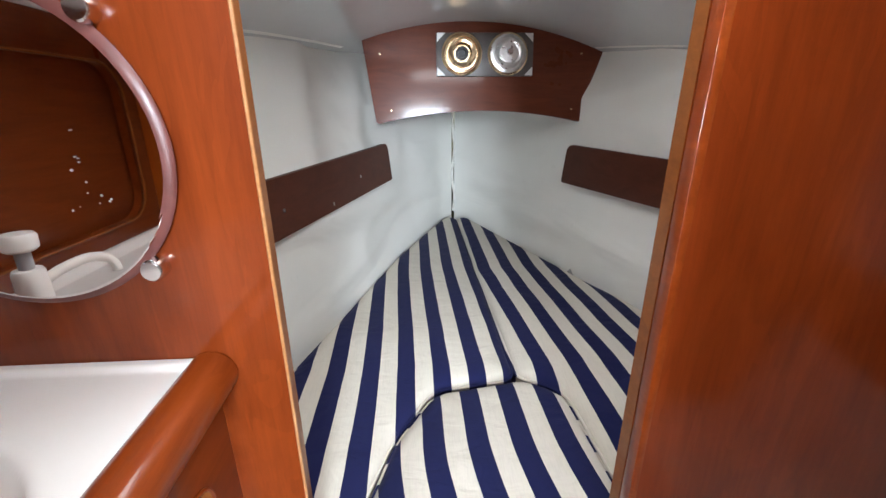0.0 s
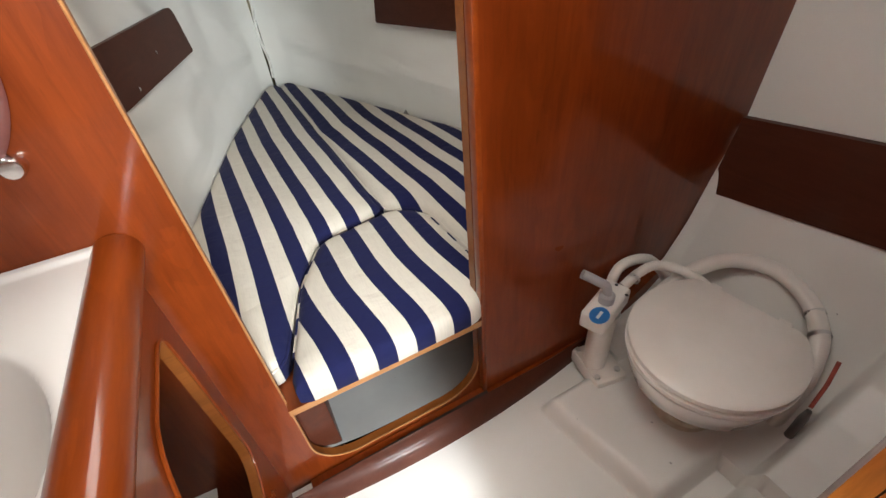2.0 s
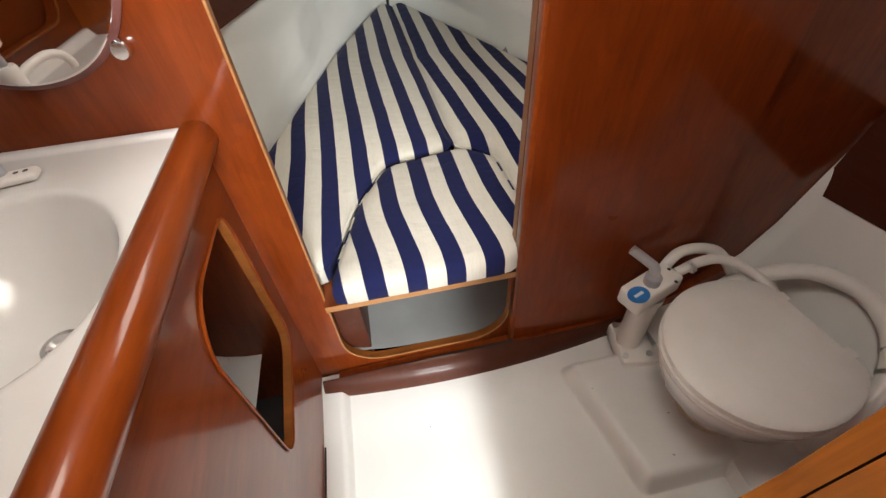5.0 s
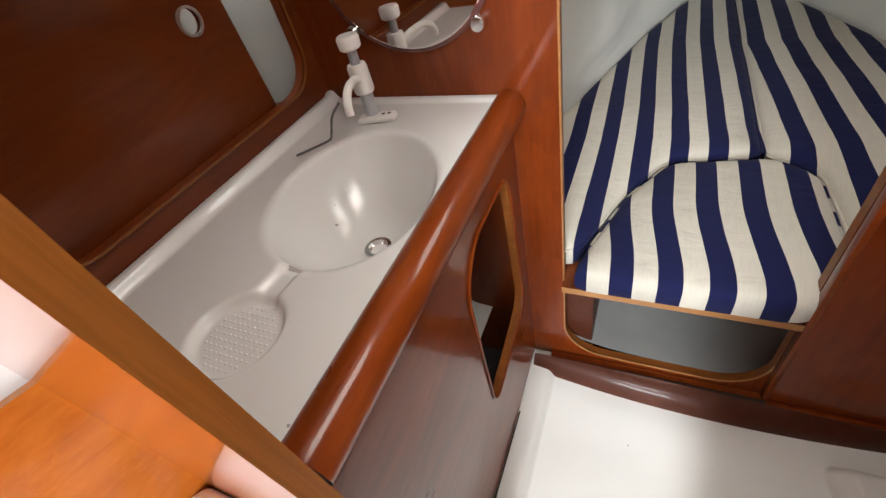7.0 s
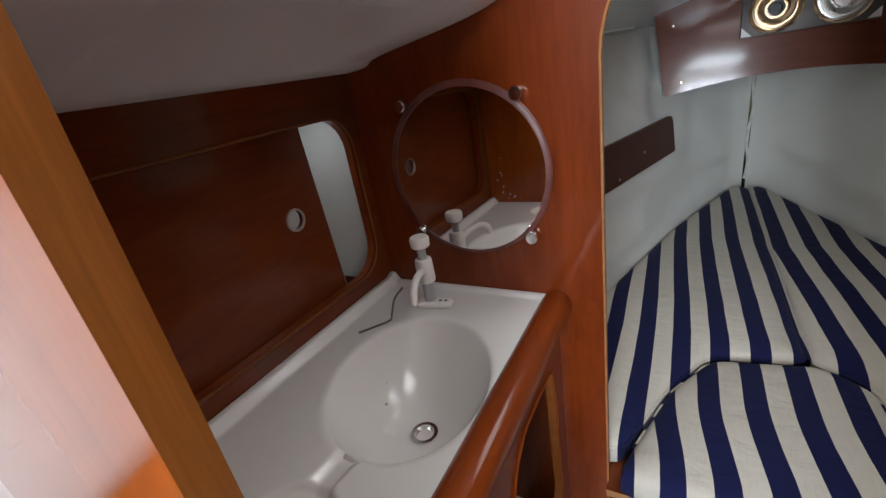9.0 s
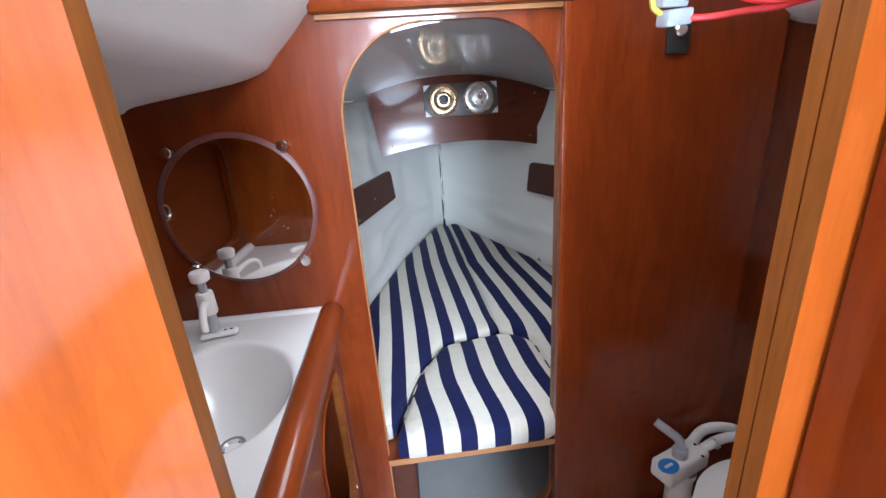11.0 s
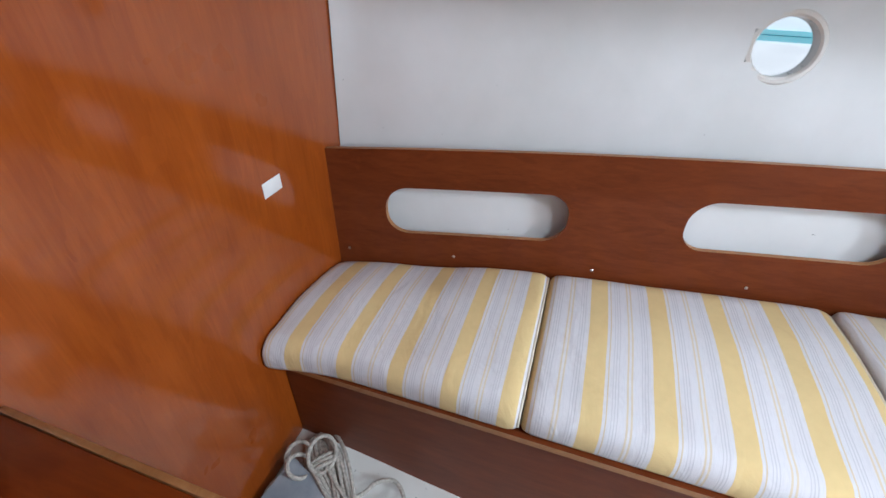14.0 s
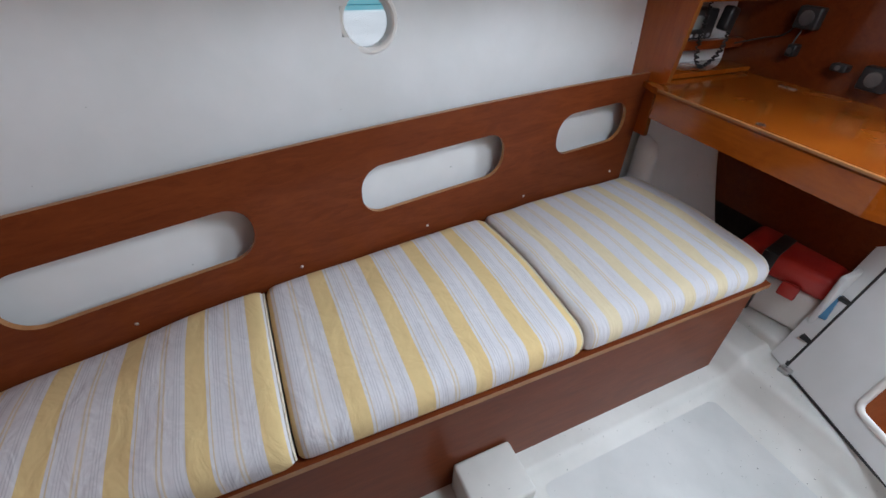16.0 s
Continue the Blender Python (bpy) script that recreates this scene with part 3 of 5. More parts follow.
structure("floor_head_pan", thickened(sheet(pan, 230, 130), 0.006), GEL, "off-white moulded floor pan of the head", "floor", 60)
band = [(0.025, 0.700), (0.525, 0.640), (0.525, 0.812), (0.025, 0.862)]
structure("trim_hull_board_head", plate(band, [], 0.016, lambda u, v, w: (0.905 + 0.22 * (v - 0.64) + w, u, v)), DARK_BOARD, "dark brown wooden board along the hull side", "trim")
structure("wall_head_lining", thickened(sheet(lambda u, v: (0.976 + 0.07 * v + 0.004 * noise.noise((u * 4, v * 4, 3)), 0.02 + 0.51 * u, 0.78 + 0.77 * v), 24, 24), 0.012), VINYL, "white hull lining above the board")
structure("trim_foot_moulding", thickened(sheet(foot_moulding, 40, 4), 0.006), DARK_BOARD, "bowed dark mahogany moulding along the floor pan", "trim")
structure("trim_bulkhead_foot", plate([(-0.15, 0.262), (0.58, 0.285), (0.72, 0.35), (0.80, 0.42), (0.79, 0.46), (0.70, 0.40), (0.56, 0.335), (-0.15, 0.318)], [], 0.022, on_y(Y1 - 0.024)), MAHOGANY_X, "dark mahogany moulding at the foot of the bulkhead", "trim")
structure("trim_slide_track", plate([(-0.13, 0.312), (0.27, 0.325), (0.27, 0.332), (-0.13, 0.320)], [], 0.012, on_y(Y1 - 0.030)), GROOVE_SHADE, "narrow dark door track below the opening", "trim")

# port side of the head: locker front with sliding panels
window_hole = rounded(0.045, 0.500, 1.008, 1.280, 0.055)
structure("wall_head_locker", plate([(0.0, 0.93), (0.535, 0.93), (0.535, 1.40), (0.0, 1.40)], [window_hole], 0.014, lambda u, v, w: (-0.512 - w, u, v), 1), [LOCKER_WOOD, MAHOGANY_X], "mahogany locker front with a wide rounded opening")
structure("wall_head_hull_port", thickened(sheet(lambda u, v: (-0.64 - 0.05 * v, 0.0 + 0.54 * u, 0.85 + 0.6 * v), 8, 8), 0.01), VINYL, "white hull lining inside the locker")
structure("wall_head_locker_end", box(-0.70, -0.5275, 0.520, 0.5285, 0.965, 1.31), VINYL, "white lining at the end of the locker")
sl = thing("sliding_panel", "mahogany sliding locker panel with a finger hole", "panel", (-0.53, 0.2, 1.0))
part("board", plate([(0.02, 0.99), (0.427, 0.99), (0.415, 1.30), (0.02, 1.30)], [oval(0.361, 1.150, 0.016, 0.016, 24)], 0.008, lambda u, v, w: (-0.530 - w, u, v)), LOCKER_WOOD, sl)
part("finger_hole_ring", lathe([(0.0175, 0), (0.0175, 0.003), (0.0145, 0.003), (0.0145, 0.0)], 24, Matrix.Translation((-0.530, 0.361, 1.150)) @ pose(0, 0, 0, 0, 90, 0)), STEEL, sl, "pale metal ring")
structure("trim_berth_opening_edge", tube([(x, Y1 + 0.001, z) for x, z in opening[-11:] + opening[:22]], 0.0020, 6), PLY_EDGE, "worn pale edge round the berth opening", "trim")
structure("trim_locker_edge", tube([(-0.505, y, z) for y, z in window_hole], 0.0020, 6, True), PLY_DARK, "worn edge round the locker opening", "trim")

# side deck and coachroof over the head, port
SECTION_1 = [(-0.75, 1.350), (-0.50, 1.352), (-0.445, 1.366), (-0.265, 1.395), (-0.215, 1.428), (-0.150, 1.495), (-0.11, 1.56), (0.0, 1.62), (0.2, 1.65), (0.5, 1.62), (0.62, 1.50), (0.70, 1.43), (1.05, 1.40)]
sec = spline([(x, 0, z) for x, z in SECTION_1], 5)


def roof_1(u, v):
    p = sec[min(int(u * (len(sec) - 1) + 0.5), len(sec) - 1)]
    recess = 0.03 * step(0.2, 0.3, v) * (1 - step(0.75, 0.85, v)) * step(-0.46, -0.40, p.x) * (1 - step(-0.33, -0.27, p.x))
    return (p.x, -0.01 + 0.54 * v, p.z + recess)


def roof_with_hatch():
    bm = sheet(roof_1, len(sec) - 1, 24)
    gone = [f for f in bm.faces if -0.05 < f.calc_center_median().x < 0.30 and 0.09 < f.calc_center_median().y < 0.41]
    bmesh.ops.delete(bm, geom=gone, context="FACES")
    return thickened(bm, 0.012)


structure("ceiling_head", roof_with_hatch(), GEL_SALOON, "white moulded side deck and coachroof over the head", "ceiling", 70)

# saloon: hull lining, side decks, roof, sole, aft bulkhead
def liner_x(y, z):
    return back_x(y) + 0.085 + 0.10 * (z - 0.86) + 0.006 * noise.noise((y * 2.5, z * 3, 2.0))


def saloon_liner(u, v):
    y = -0.012 - 2.62 * u
    z = 0.35 + 0.99 * v
    lip = 0.035 * math.exp(-((y + 0.012) / 0.03) ** 2)
    return (liner_x(y, z) - lip * step(0.8, 1.3, z) * 0.4, y, z)


PORTHOLE = (-1.032, 1.158, 0.066)


def liner_with_port():
    bm = sheet(saloon_liner, 130, 60)
    gone = [f for f in bm.faces if math.hypot(f.calc_center_median().y - PORTHOLE[0], f.calc_center_median().z - PORTHOLE[1]) < PORTHOLE[2] + 0.002]
    bmesh.ops.delete(bm, geom=gone, context="FACES")
    return thickened(bm, 0.010)


structure("wall_hull_starboard", liner_with_port(), GEL_SALOON, "white moulded hull side above the settee")
SECTION_2 = [(1.36, 1.305), (1.205, 1.314), (1.185, 1.325), (1.13, 1.345), (0.98, 1.378), (0.935, 1.40), (0.92, 1.45), (0.89, 1.60), (0.82, 1.76), (0.60, 1.80)]
sec2 = spline([(x, 0, z) for x, z in SECTION_2], 4)


def side_deck(u, v):
    p = sec2[int(round(u * (len(sec2) - 1)))]
    y = -0.012 - 3.29 * v
    return (p.x + (back_x(max(y, -2.4)) - 1.15) * step(0.85, 1.15, p.x), y, p.z)


structure("ceiling_side_deck_starboard", thickened(sheet(side_deck, len(sec2) - 1, 40), 0.012), GEL_SALOON, "white moulded side deck and cabin side", "ceiling", 70)
structure("ceiling_side_deck_port", thickened(sheet(lambda u, v: (lambda q: (2 * MID - q[0], q[1], q[2]))(side_deck(u, v)), len(sec2) - 1, 40), 0.012), GEL_SALOON, "white moulded side deck and cabin side", "ceiling", 70)
structure("ceiling_saloon", plate([(-0.25, -0.005), (-0.25, AFT), (0.65, AFT), (0.65, -0.005)], [rounded(-0.08, 0.38, -1.88, -1.42, 0.05), rounded(-0.20, 0.50, -3.25, -2.75, 0.02)], 0.02, lambda u, v, w: (u, v, 1.795 + w)), GEL_SALOON, "white moulded saloon deckhead with open hatches", "ceiling")
structure("wall_hull_port", thickened(sheet(lambda u, v: (lambda q: (PORT - q[0], q[1], q[2]))(saloon_liner(u, v)), 60, 30), 0.01), GEL_SALOON, "white moulded hull side above the port settee")
structure("wall_aft", plate([(-1.4, -0.3), (1.8, -0.3), (1.8, 1.9), (-1.4, 1.9)], [rounded(-0.22, 0.48, 1.15, 1.75, 0.04)], 0.03, on_y(AFT - 0.03)), GEL_SALOON, "white moulded bulkhead at the companionway")


for name, side in (("trim_hull_joint_starboard", 1), ("trim_hull_joint_port", -1)):
    joint = [(liner_x(-0.02, z) - 0.004, -0.0185, z) for z in (0.60 + 0.04 * k for k in range(18))]
    structure(name, tube([(x if side > 0 else PORT - x, y, z) for x, y, z in joint], 0.0045, 6), GROOVE_SHADE, "dark joint between bulkhead and hull side", "trim")


def sole_height(y):
    return 0.10 * step(-0.75, 0.05, y)


def sole(u, v):
    x = -0.62 + 1.60 * u
    y = 0.0 - 3.3 * v
    d = abs(x - MID)
    z = sole_height(y) + 0.022 * (step(0.535, 0.550, d) - 1)
    z -= 0.010 * (1 - step(0.51, 0.522, d)) * step(1.27, 1.285, -y) * (1 - step(2.06, 2.08, -y))
    return (x, y, z + 0.092 * step(2.165, 2.215, -y))


structure("floor_saloon", thickened(sheet(sole, 120, 150), 0.01), SOLE, "white moulded saloon sole with grime spots", "floor", 60)


NONSKID = plain("grey_white_nonskid", (0.57, 0.575, 0.56), (0.68, 0.68, 0.66), 0.75, 5.0, 0.5, 420.0, spots=0.9)
structure("floor_sole_panel", plate(rounded(-0.308, 0.708, -2.058, -1.288, 0.03), [], 0.0025, lambda u, v, w: (u, v, -0.0316 + w)), NONSKID, "worn grey-white non-skid panel in the sole", "floor")

# ---------------------------------------------------------------- fore cabin things
def berth_cushion(name, outline, label, seed, cloth=None):
    cloth = cloth or BERTH
    ob = tagged(part(name, pad(outline, 0.580, 0.644, 0.024, 0.006, 0.03, seed), cloth), label, "cushion", "berth cushions")
    ring = dense(soften_corners(outline, 0.036), 0.02)
    line = [(u, v, 0.627) for u, v in inset_ring(ring, 0.001)]
    infill = cloth is BERTH_INFILL
    part("piping", tube([p for p in line if p[1] > 0.56] if infill else line, 0.0038, 6, not infill), BERTH_PIPE if infill else cloth, ob, "striped piping")
    return ob


berth_cushion("berth_cushion", [(-0.10, 0.56), (-0.036, 0.750), (0.030, 0.865), (0.055, 0.885), (0.222, 0.912), (0.208, 2.165), (0.150, 2.170), (-0.055, 1.66), (-0.185, 1.23), (-0.262, 0.985), (-0.395, 0.56)], "navy and cream striped berth cushion on the port side", 1.0)
berth_cushion("berth_cushion", [(0.330, 0.56), (0.86, 0.56), (0.648, 1.18), (0.520, 1.49), (0.262, 2.155), (0.214, 2.165), (0.2255, 0.914), (0.285, 0.890), (0.318, 0.845)], "navy and cream striped berth cushion on the starboard side", 2.0, BERTH_STARBOARD)
berth_cushion("berth_cushion", [(-0.105, 0.500), (0.255, 0.500), (0.322, 0.57), (0.312, 0.835), (0.282, 0.875), (0.235, 0.900), (0.060, 0.872), (0.035, 0.855), (-0.030, 0.745)], "navy and cream striped infill cushion at the berth opening", 3.0, BERTH_INFILL)


def shelf_board(name, edge, y0, y1, sign):
    """A dark board along the lining, with one rounded end and screws."""
    out = rounded(y0, y1, 0.928, 1.052, (0.0, 0.008, 0.022, 0.0))
    ob = tagged(part(name, plate(out, [], 0.012, lambda u, v, w: (curve_at(edge, u) + sign * (0.10 * (v - 0.62) - 0.022 - w), u, v)), DARK_BOARD), "dark brown shelf board fixed along the white lining", "board", "berth shelf boards")
    for y, z in ((y1 - 0.25, 0.985), (y1 - 0.43, 0.95), (y1 - 0.62, 0.985)):
        x = curve_at(edge, y) + sign * (0.10 * (z - 0.62) - 0.0345)
        part("screw", screw_head((x, y, z), (-sign, 0, 0), 0.005), CHROME, ob)
    return ob


shelf_board("shelf_board", PORT_EDGE, 0.56, 1.655, -1)
shelf_board("shelf_board", STAR_EDGE, 0.56, 1.555, 1)

# arched panel below the deckhead with two reading lamps on a dark plate
LEAN_BACK = Matrix.Translation((0, 1.60, 1.12)) @ pose(0, 0, 0, -7, 0, 0) @ Matrix.Translation((0, -1.60, -1.12))


def arch_panel():
    top = [(-0.140 + 0.795 * t, 1.378 + 0.055 * (1 - (2 * t - 1) ** 2)) for t in [k / 24 for k in range(25)]]
    low = [(-0.104 + 0.682 * t, 1.118 + 0.040 * (1 - (2 * t - 1) ** 2)) for t in [k / 24 for k in range(25)]]
    ring = soften_corners([*low, *top[::-1]], 0.012, 3)
    return plate(ring, [], 0.016, lambda u, v, w: (u, 1.60 + 0.10 * (1.38 - v) * 0 + w, v), 0)


apanel = tagged(part("arched_panel", moved(arch_panel(), LEAN_BACK), wood("panel_mahogany", (0.085, 0.020, 0.010), (0.165, 0.042, 0.018), (1.5, 24, 24), 0.28, 0.35)), "dark reddish arched mahogany panel under the deckhead", "panel")
for x, z in ((-0.085, 1.33), (0.56, 1.33), (-0.055, 1.16), (0.535, 1.16)):
    part("screw", moved(screw_head((x, 1.5995, z), (0, -1, 0), 0.004), LEAN_BACK), BRASS, apanel)
plate_ob = thing("lamp_plate", "dark mounting plate with two brass berth lamps", "lamp", (0.245, 1.598, 1.325))
part("plate", moved(box(0.092, 0.400, 1.590, 1.5995, 1.262, 1.390, 0.002), LEAN_BACK), SLATE, plate_ob)
for x, z in ((0.100, 1.380), (0.392, 1.380), (0.100, 1.272), (0.392, 1.272)):
    sx, sz = (1 if x < 0.2 else -1), (1 if z < 1.3 else -1)
    part("corner_tab", plate([(x - sx * 0.006, z - sz * 0.008), (x + sx * 0.020, z - sz * 0.008), (x - sx * 0.006, z + sz * 0.018)][:: 1 if sx * sz > 0 else -1], [], 0.002, lambda u, v, w: LEAN_BACK @ Vector((u, 1.5875 + w, v))), WHITE, plate_ob, "pale corner tab")


def berth_lamp(x, lit):
    m = LEAN_BACK @ Matrix.Translation((x, 1.590, 1.327)) @ pose(0, 0, 0, 90, 0, 0)
    lamp = part("lamp", lathe([(0.060, 0), (0.060, 0.006), (0.056, 0.012), (0.051, 0.013), (0.049, 0.008), (0.044, 0.008), (0.043, 0.022), (0.038, 0.026), (0.030, 0.024)] + ([(0.026, 0.006), (0.0, 0.006)] if lit else [(0.028, 0.030), (0.0, 0.031)]), 40, m), BRASS if lit else STEEL, plate_ob, "brass lamp rim" if lit else "brushed steel lamp cap")
    part("rim", lathe([(0.064, 0), (0.064, 0.004), (0.058, 0.009), (0.055, 0.009), (0.055, 0.0)], 40, m), BRASS, lamp)
    if lit:
        part("socket", lathe([(0.020, 0.006), (0.020, 0.016), (0.014, 0.016), (0.012, 0.008), (0, 0.008)], 24, m), BLACK, lamp)
    else:
        part("knob", lathe([(0.010, 0.030), (0.010, 0.042), (0.007, 0.046), (0, 0.046)], 20, m), CHROME, lamp)


berth_lamp(0.172, True)
berth_lamp(0.318, False)

# ---------------------------------------------------------------- fore bulkhead, head side
door = thing("sliding_door", "reddish mahogany sliding door beside the berth opening", "door", (0.5, 0.51, 0.33))
part("panel", plate(rounded(0.272, 0.662, 0.335, 1.470, 0.003, 2), [], 0.014, on_y(Y1 - 0.018)), DOOR_WOOD, door)
part("edge_strip", box(0.262, 0.2715, Y1 - 0.0195, Y1 - 0.002, 0.335, 1.468, 0.001), MAHOGANY_X, door, "paler edge strip")
structure("trim_door_rail", box(-0.148, 0.86, Y1 - 0.024, Y1 - 0.001, 1.470, 1.500, 0.006), MAHOGANY_X, "dark mahogany rail above the berth opening", "trim")
structure("trim_door_groove", box(-0.14, 0.86, Y1 - 0.010, Y1 - 0.001, 1.462, 1.4695), PLY_EDGE, "pale groove under the door rail", "trim")

# round mirror on four clips
MC, MR = (-0.319, 1.170), 0.1335
mir = thing("mirror", "round frameless mirror with pinkish rim on chrome clips", "mirror", (MC[0], Y1, MC[1]))
part("glass", lathe([(0, 0.006), (MR - 0.006, 0.006), (MR - 0.003, 0.0045)], 72, Matrix.Translation((MC[0], Y1, MC[1])) @ pose(0, 0, 0, 89.2, 0, 0)), MIRROR, mir, "", 8)
part("rim", lathe([(MR, 0.0), (MR + 0.002, 0.004), (MR - 0.001, 0.0065), (MR - 0.008, 0.0068), (MR - 0.008, 0.0)], 72, Matrix.Translation((MC[0], Y1, MC[1])) @ pose(0, 0, 0, 90, 0, 0)), plain("worn_pink_rim", (0.085, 0.024, 0.020), (0.17, 0.055, 0.045), 0.35, 30.0), mir, "worn pinkish rim")
for x, z in ((-0.220, 1.067), (-0.225, 1.276), (-0.413, 1.279), (-0.418, 1.070)):
    part("clip", lathe([(0.0105, 0), (0.0105, 0.012), (0.0085, 0.015), (0, 0.0155)], 20, Matrix.Translation((x, Y1, z)) @ pose(0, 0, 0, 90, 0, 0)), CHROME, mir)
random.seed(4)
for k in range(13):
    x, z = -0.262 + random.gauss(0, 0.012), 1.155 + random.gauss(0, 0.028)
    part("tarnish_spot", lathe([(0.0009 * random.uniform(0.4, 1.3), 0), (0, 0.0003)], 10, Matrix.Translation((x, Y1 - 0.0068, z)) @ pose(0, 0, 0, 90, 0, 0)), GREY, mir)

# wash basin unit
BASIN = (-0.323, 0.295, 0.106, 0.135, 19)


def basin_unit():
    """A moulded counter whose basin, soap dish and back lip are one surface."""
    c, s = math.cos(radians(BASIN[4])), math.sin(radians(BASIN[4]))

    def f(u, v):
        x = -0.510 + 0.305 * u
        y = 0.006 + 0.522 * v
        dx, dy = x - BASIN[0], y - BASIN[1]
        a, b = (dx * c + dy * s) / BASIN[2], (-dx * s + dy * c) / BASIN[3]
        r = math.hypot(a, b)
        z = 0.963
        z -= 0.097 * max(0.0, 1 - r**2.3) + 0.003 * (1 - step(0.98, 1.07, r))
        q = math.hypot(x + 0.322, y - 0.078)
        z -= 0.010 * (1 - step(0.040, 0.050, q))
        ch = step(0.105, 0.125, y) * (1 - step(0.175, 0.19, y)) * (1 - step(0.005, 0.019 + 0.25 * max(0.0, abs(y - 0.145) - 0.012), abs(x + 0.322 + 0.10 * (0.14 - y))))
        z -= 0.008 * ch * (1 if r > 1 else 0)
        z += 0.014 * (1 - step(-0.503, -0.490, x)) + 0.004 * step(0.512, 0.52, y)
        return (x, y, z)

    return thickened(sheet(f, 130, 190), 0.008)


unit = thing("washbasin_unit", "off-white moulded washbasin counter with soap dish", "washbasin", (-0.36, 0.27, 0.93))
part("basin", basin_unit(), GEL_GLOSS, unit, "", 70)
part("drain", lathe([(0.019, 0), (0.019, 0.003), (0.014, 0.003), (0.010, -0.004), (0, -0.004)], 28, Matrix.Translation((-0.318, 0.290, 0.8655))), CHROME, unit, "chrome drain ring")
part("overflow", lathe([(0.0045, 0), (0.0045, 0.001), (0, 0.001)], 14, Matrix.Translation((-0.369, 0.420, 0.950)) @ pose(0, 0, 0, 55, 0, 25)), BLACK, unit, "dark overflow hole")
for k in range(11):
    for j in range(11):
        x, y = -0.355 + 0.0066 * k, 0.045 + 0.0066 * j
        if math.hypot(x + 0.322, y - 0.078) < 0.036:
            part("grip_stud", lathe([(0.0017, 0), (0.0012, 0.0008), (0, 0.0011)], 5, Matrix.Translation((x, y, 0.953))), GEL, unit)
front_hole = [(0.276, 0.500), (0.484, 0.552), (0.480, 0.800), (0.474, 0.868), (0.325, 0.868), (0.276, 0.815)]
structure("wall_basin_front", plate([(0.0, 0.25), (0.530, 0.262), (0.530, 0.955), (0.0, 0.955)], [soften_corners(front_hole, 0.045, 6)], 0.014, lambda u, v, w: (-0.192 - w, u, v), 1), [MAHOGANY_X, PLY_DARK], "mahogany front below the washbasin with a rounded opening")
structure("trim_basin_rail", tube([(-0.192, 0.002, 0.947), (-0.192, 0.25, 0.948), (-0.192, 0.528, 0.950)], 0.024, 20), MAHOGANY_X, "rounded glossy mahogany rail along the washbasin", "trim")
structure("trim_basin_hole_edge", tube([(-0.190, y, z) for y, z in soften_corners(front_hole, 0.045, 6)], 0.0022, 6, True), MAHOGANY_X, "worn edge round the locker opening", "trim")
structure("floor_basin_locker", sheet(lambda u, v: (-0.285 - 0.345 * u, 0.0 + 0.53 * v, 0.445 + 0.40 * u * u), 10, 6), GEL, "white hull inside the washbasin locker", "floor")
# sheet coloured near black for the shade at the locker's bottom
structure("floor_basin_shade", box(-0.63, -0.208, 0.0, 0.53, 0.250, 0.262), GROOVE_SHADE, "near-black sheet standing in for shade under the washbasin locker", "floor")
structure("trim_basin_front_joint", box(-0.1915, -0.1875, 0.02, 0.475, 0.262, 0.293), GROOVE_SHADE, "dark joint between floor pan and washbasin front", "trim")
structure("wall_basin_locker", box(-0.45, -0.43, 0.1, 0.40, 0.45, 0.95), SAPELE, "dark partition inside the washbasin locker")

# hand pump tap
tap = thing("pump_tap", "white plastic hand pump tap on the washbasin", "tap", (-0.375, 0.462, 0.963))
T = Matrix.Translation((-0.385, 0.462, 0.963)) @ Matrix.Diagonal((0.76, 0.76, 0.87, 1))
part("foot", moved(box(-0.040, 0.040, -0.016, 0.016, 0, 0.012, 0.008, 3), T @ Matrix.Translation((0.012, -0.004, 0)) @ pose(0, 0, 0, 0, 0, 12)), PLASTIC, tap)
part("stem", lathe([(0.013, 0.0), (0.013, 0.052), (0.012, 0.054)], 24, T), GREY, tap, "grey stem")
part("body", lathe([(0.0185, 0.052), (0.0195, 0.056), (0.0185, 0.094), (0.0165, 0.098), (0.0, 0.099)], 28, T), PLASTIC, tap)
part("plunger", lathe([(0.009, 0.098), (0.009, 0.124), (0, 0.124)], 18, T), GREY, tap)
part("knob", lathe([(0.016, 0.121), (0.020, 0.124), (0.021, 0.138), (0.018, 0.142), (0, 0.143)], 28, T), PLASTIC, tap)
part("spout", tube([T @ Vector(p) for p in spline([(0.004, -0.014, 0.078), (0.014, -0.040, 0.086), (0.026, -0.074, 0.089), (0.034, -0.098, 0.082), (0.0375, -0.108, 0.070), (0.038, -0.110, 0.060)], 6)], 0.0056, 14), PLASTIC, tap)
for dx, dy in ((0.022, -0.006), (0.034, -0.003)):
    part("bolt_hole", lathe([(0.004, 0.0125), (0, 0.0130)], 10, T @ Matrix.Translation((dx + 0.004, dy + 0.004, 0))), BLACK, tap)
chain = tagged(part("plug_chain", tube(spline([(-0.425, 0.445, 1.0), (-0.435, 0.43, 0.985), (-0.432, 0.412, 0.968), (-0.425, 0.395, 0.967), (-0.44, 0.372, 0.967), (-0.455, 0.352, 0.967)], 6), 0.0018, 6), SLATE), "thin grey plug chain lying on the washbasin", "chain")

# ---------------------------------------------------------------- toilet
TX, TY = 0.622, 0.266
toilet = thing("toilet", "white marine toilet with closed lid and hand pump", "toilet", (TX, TY, 0.31))


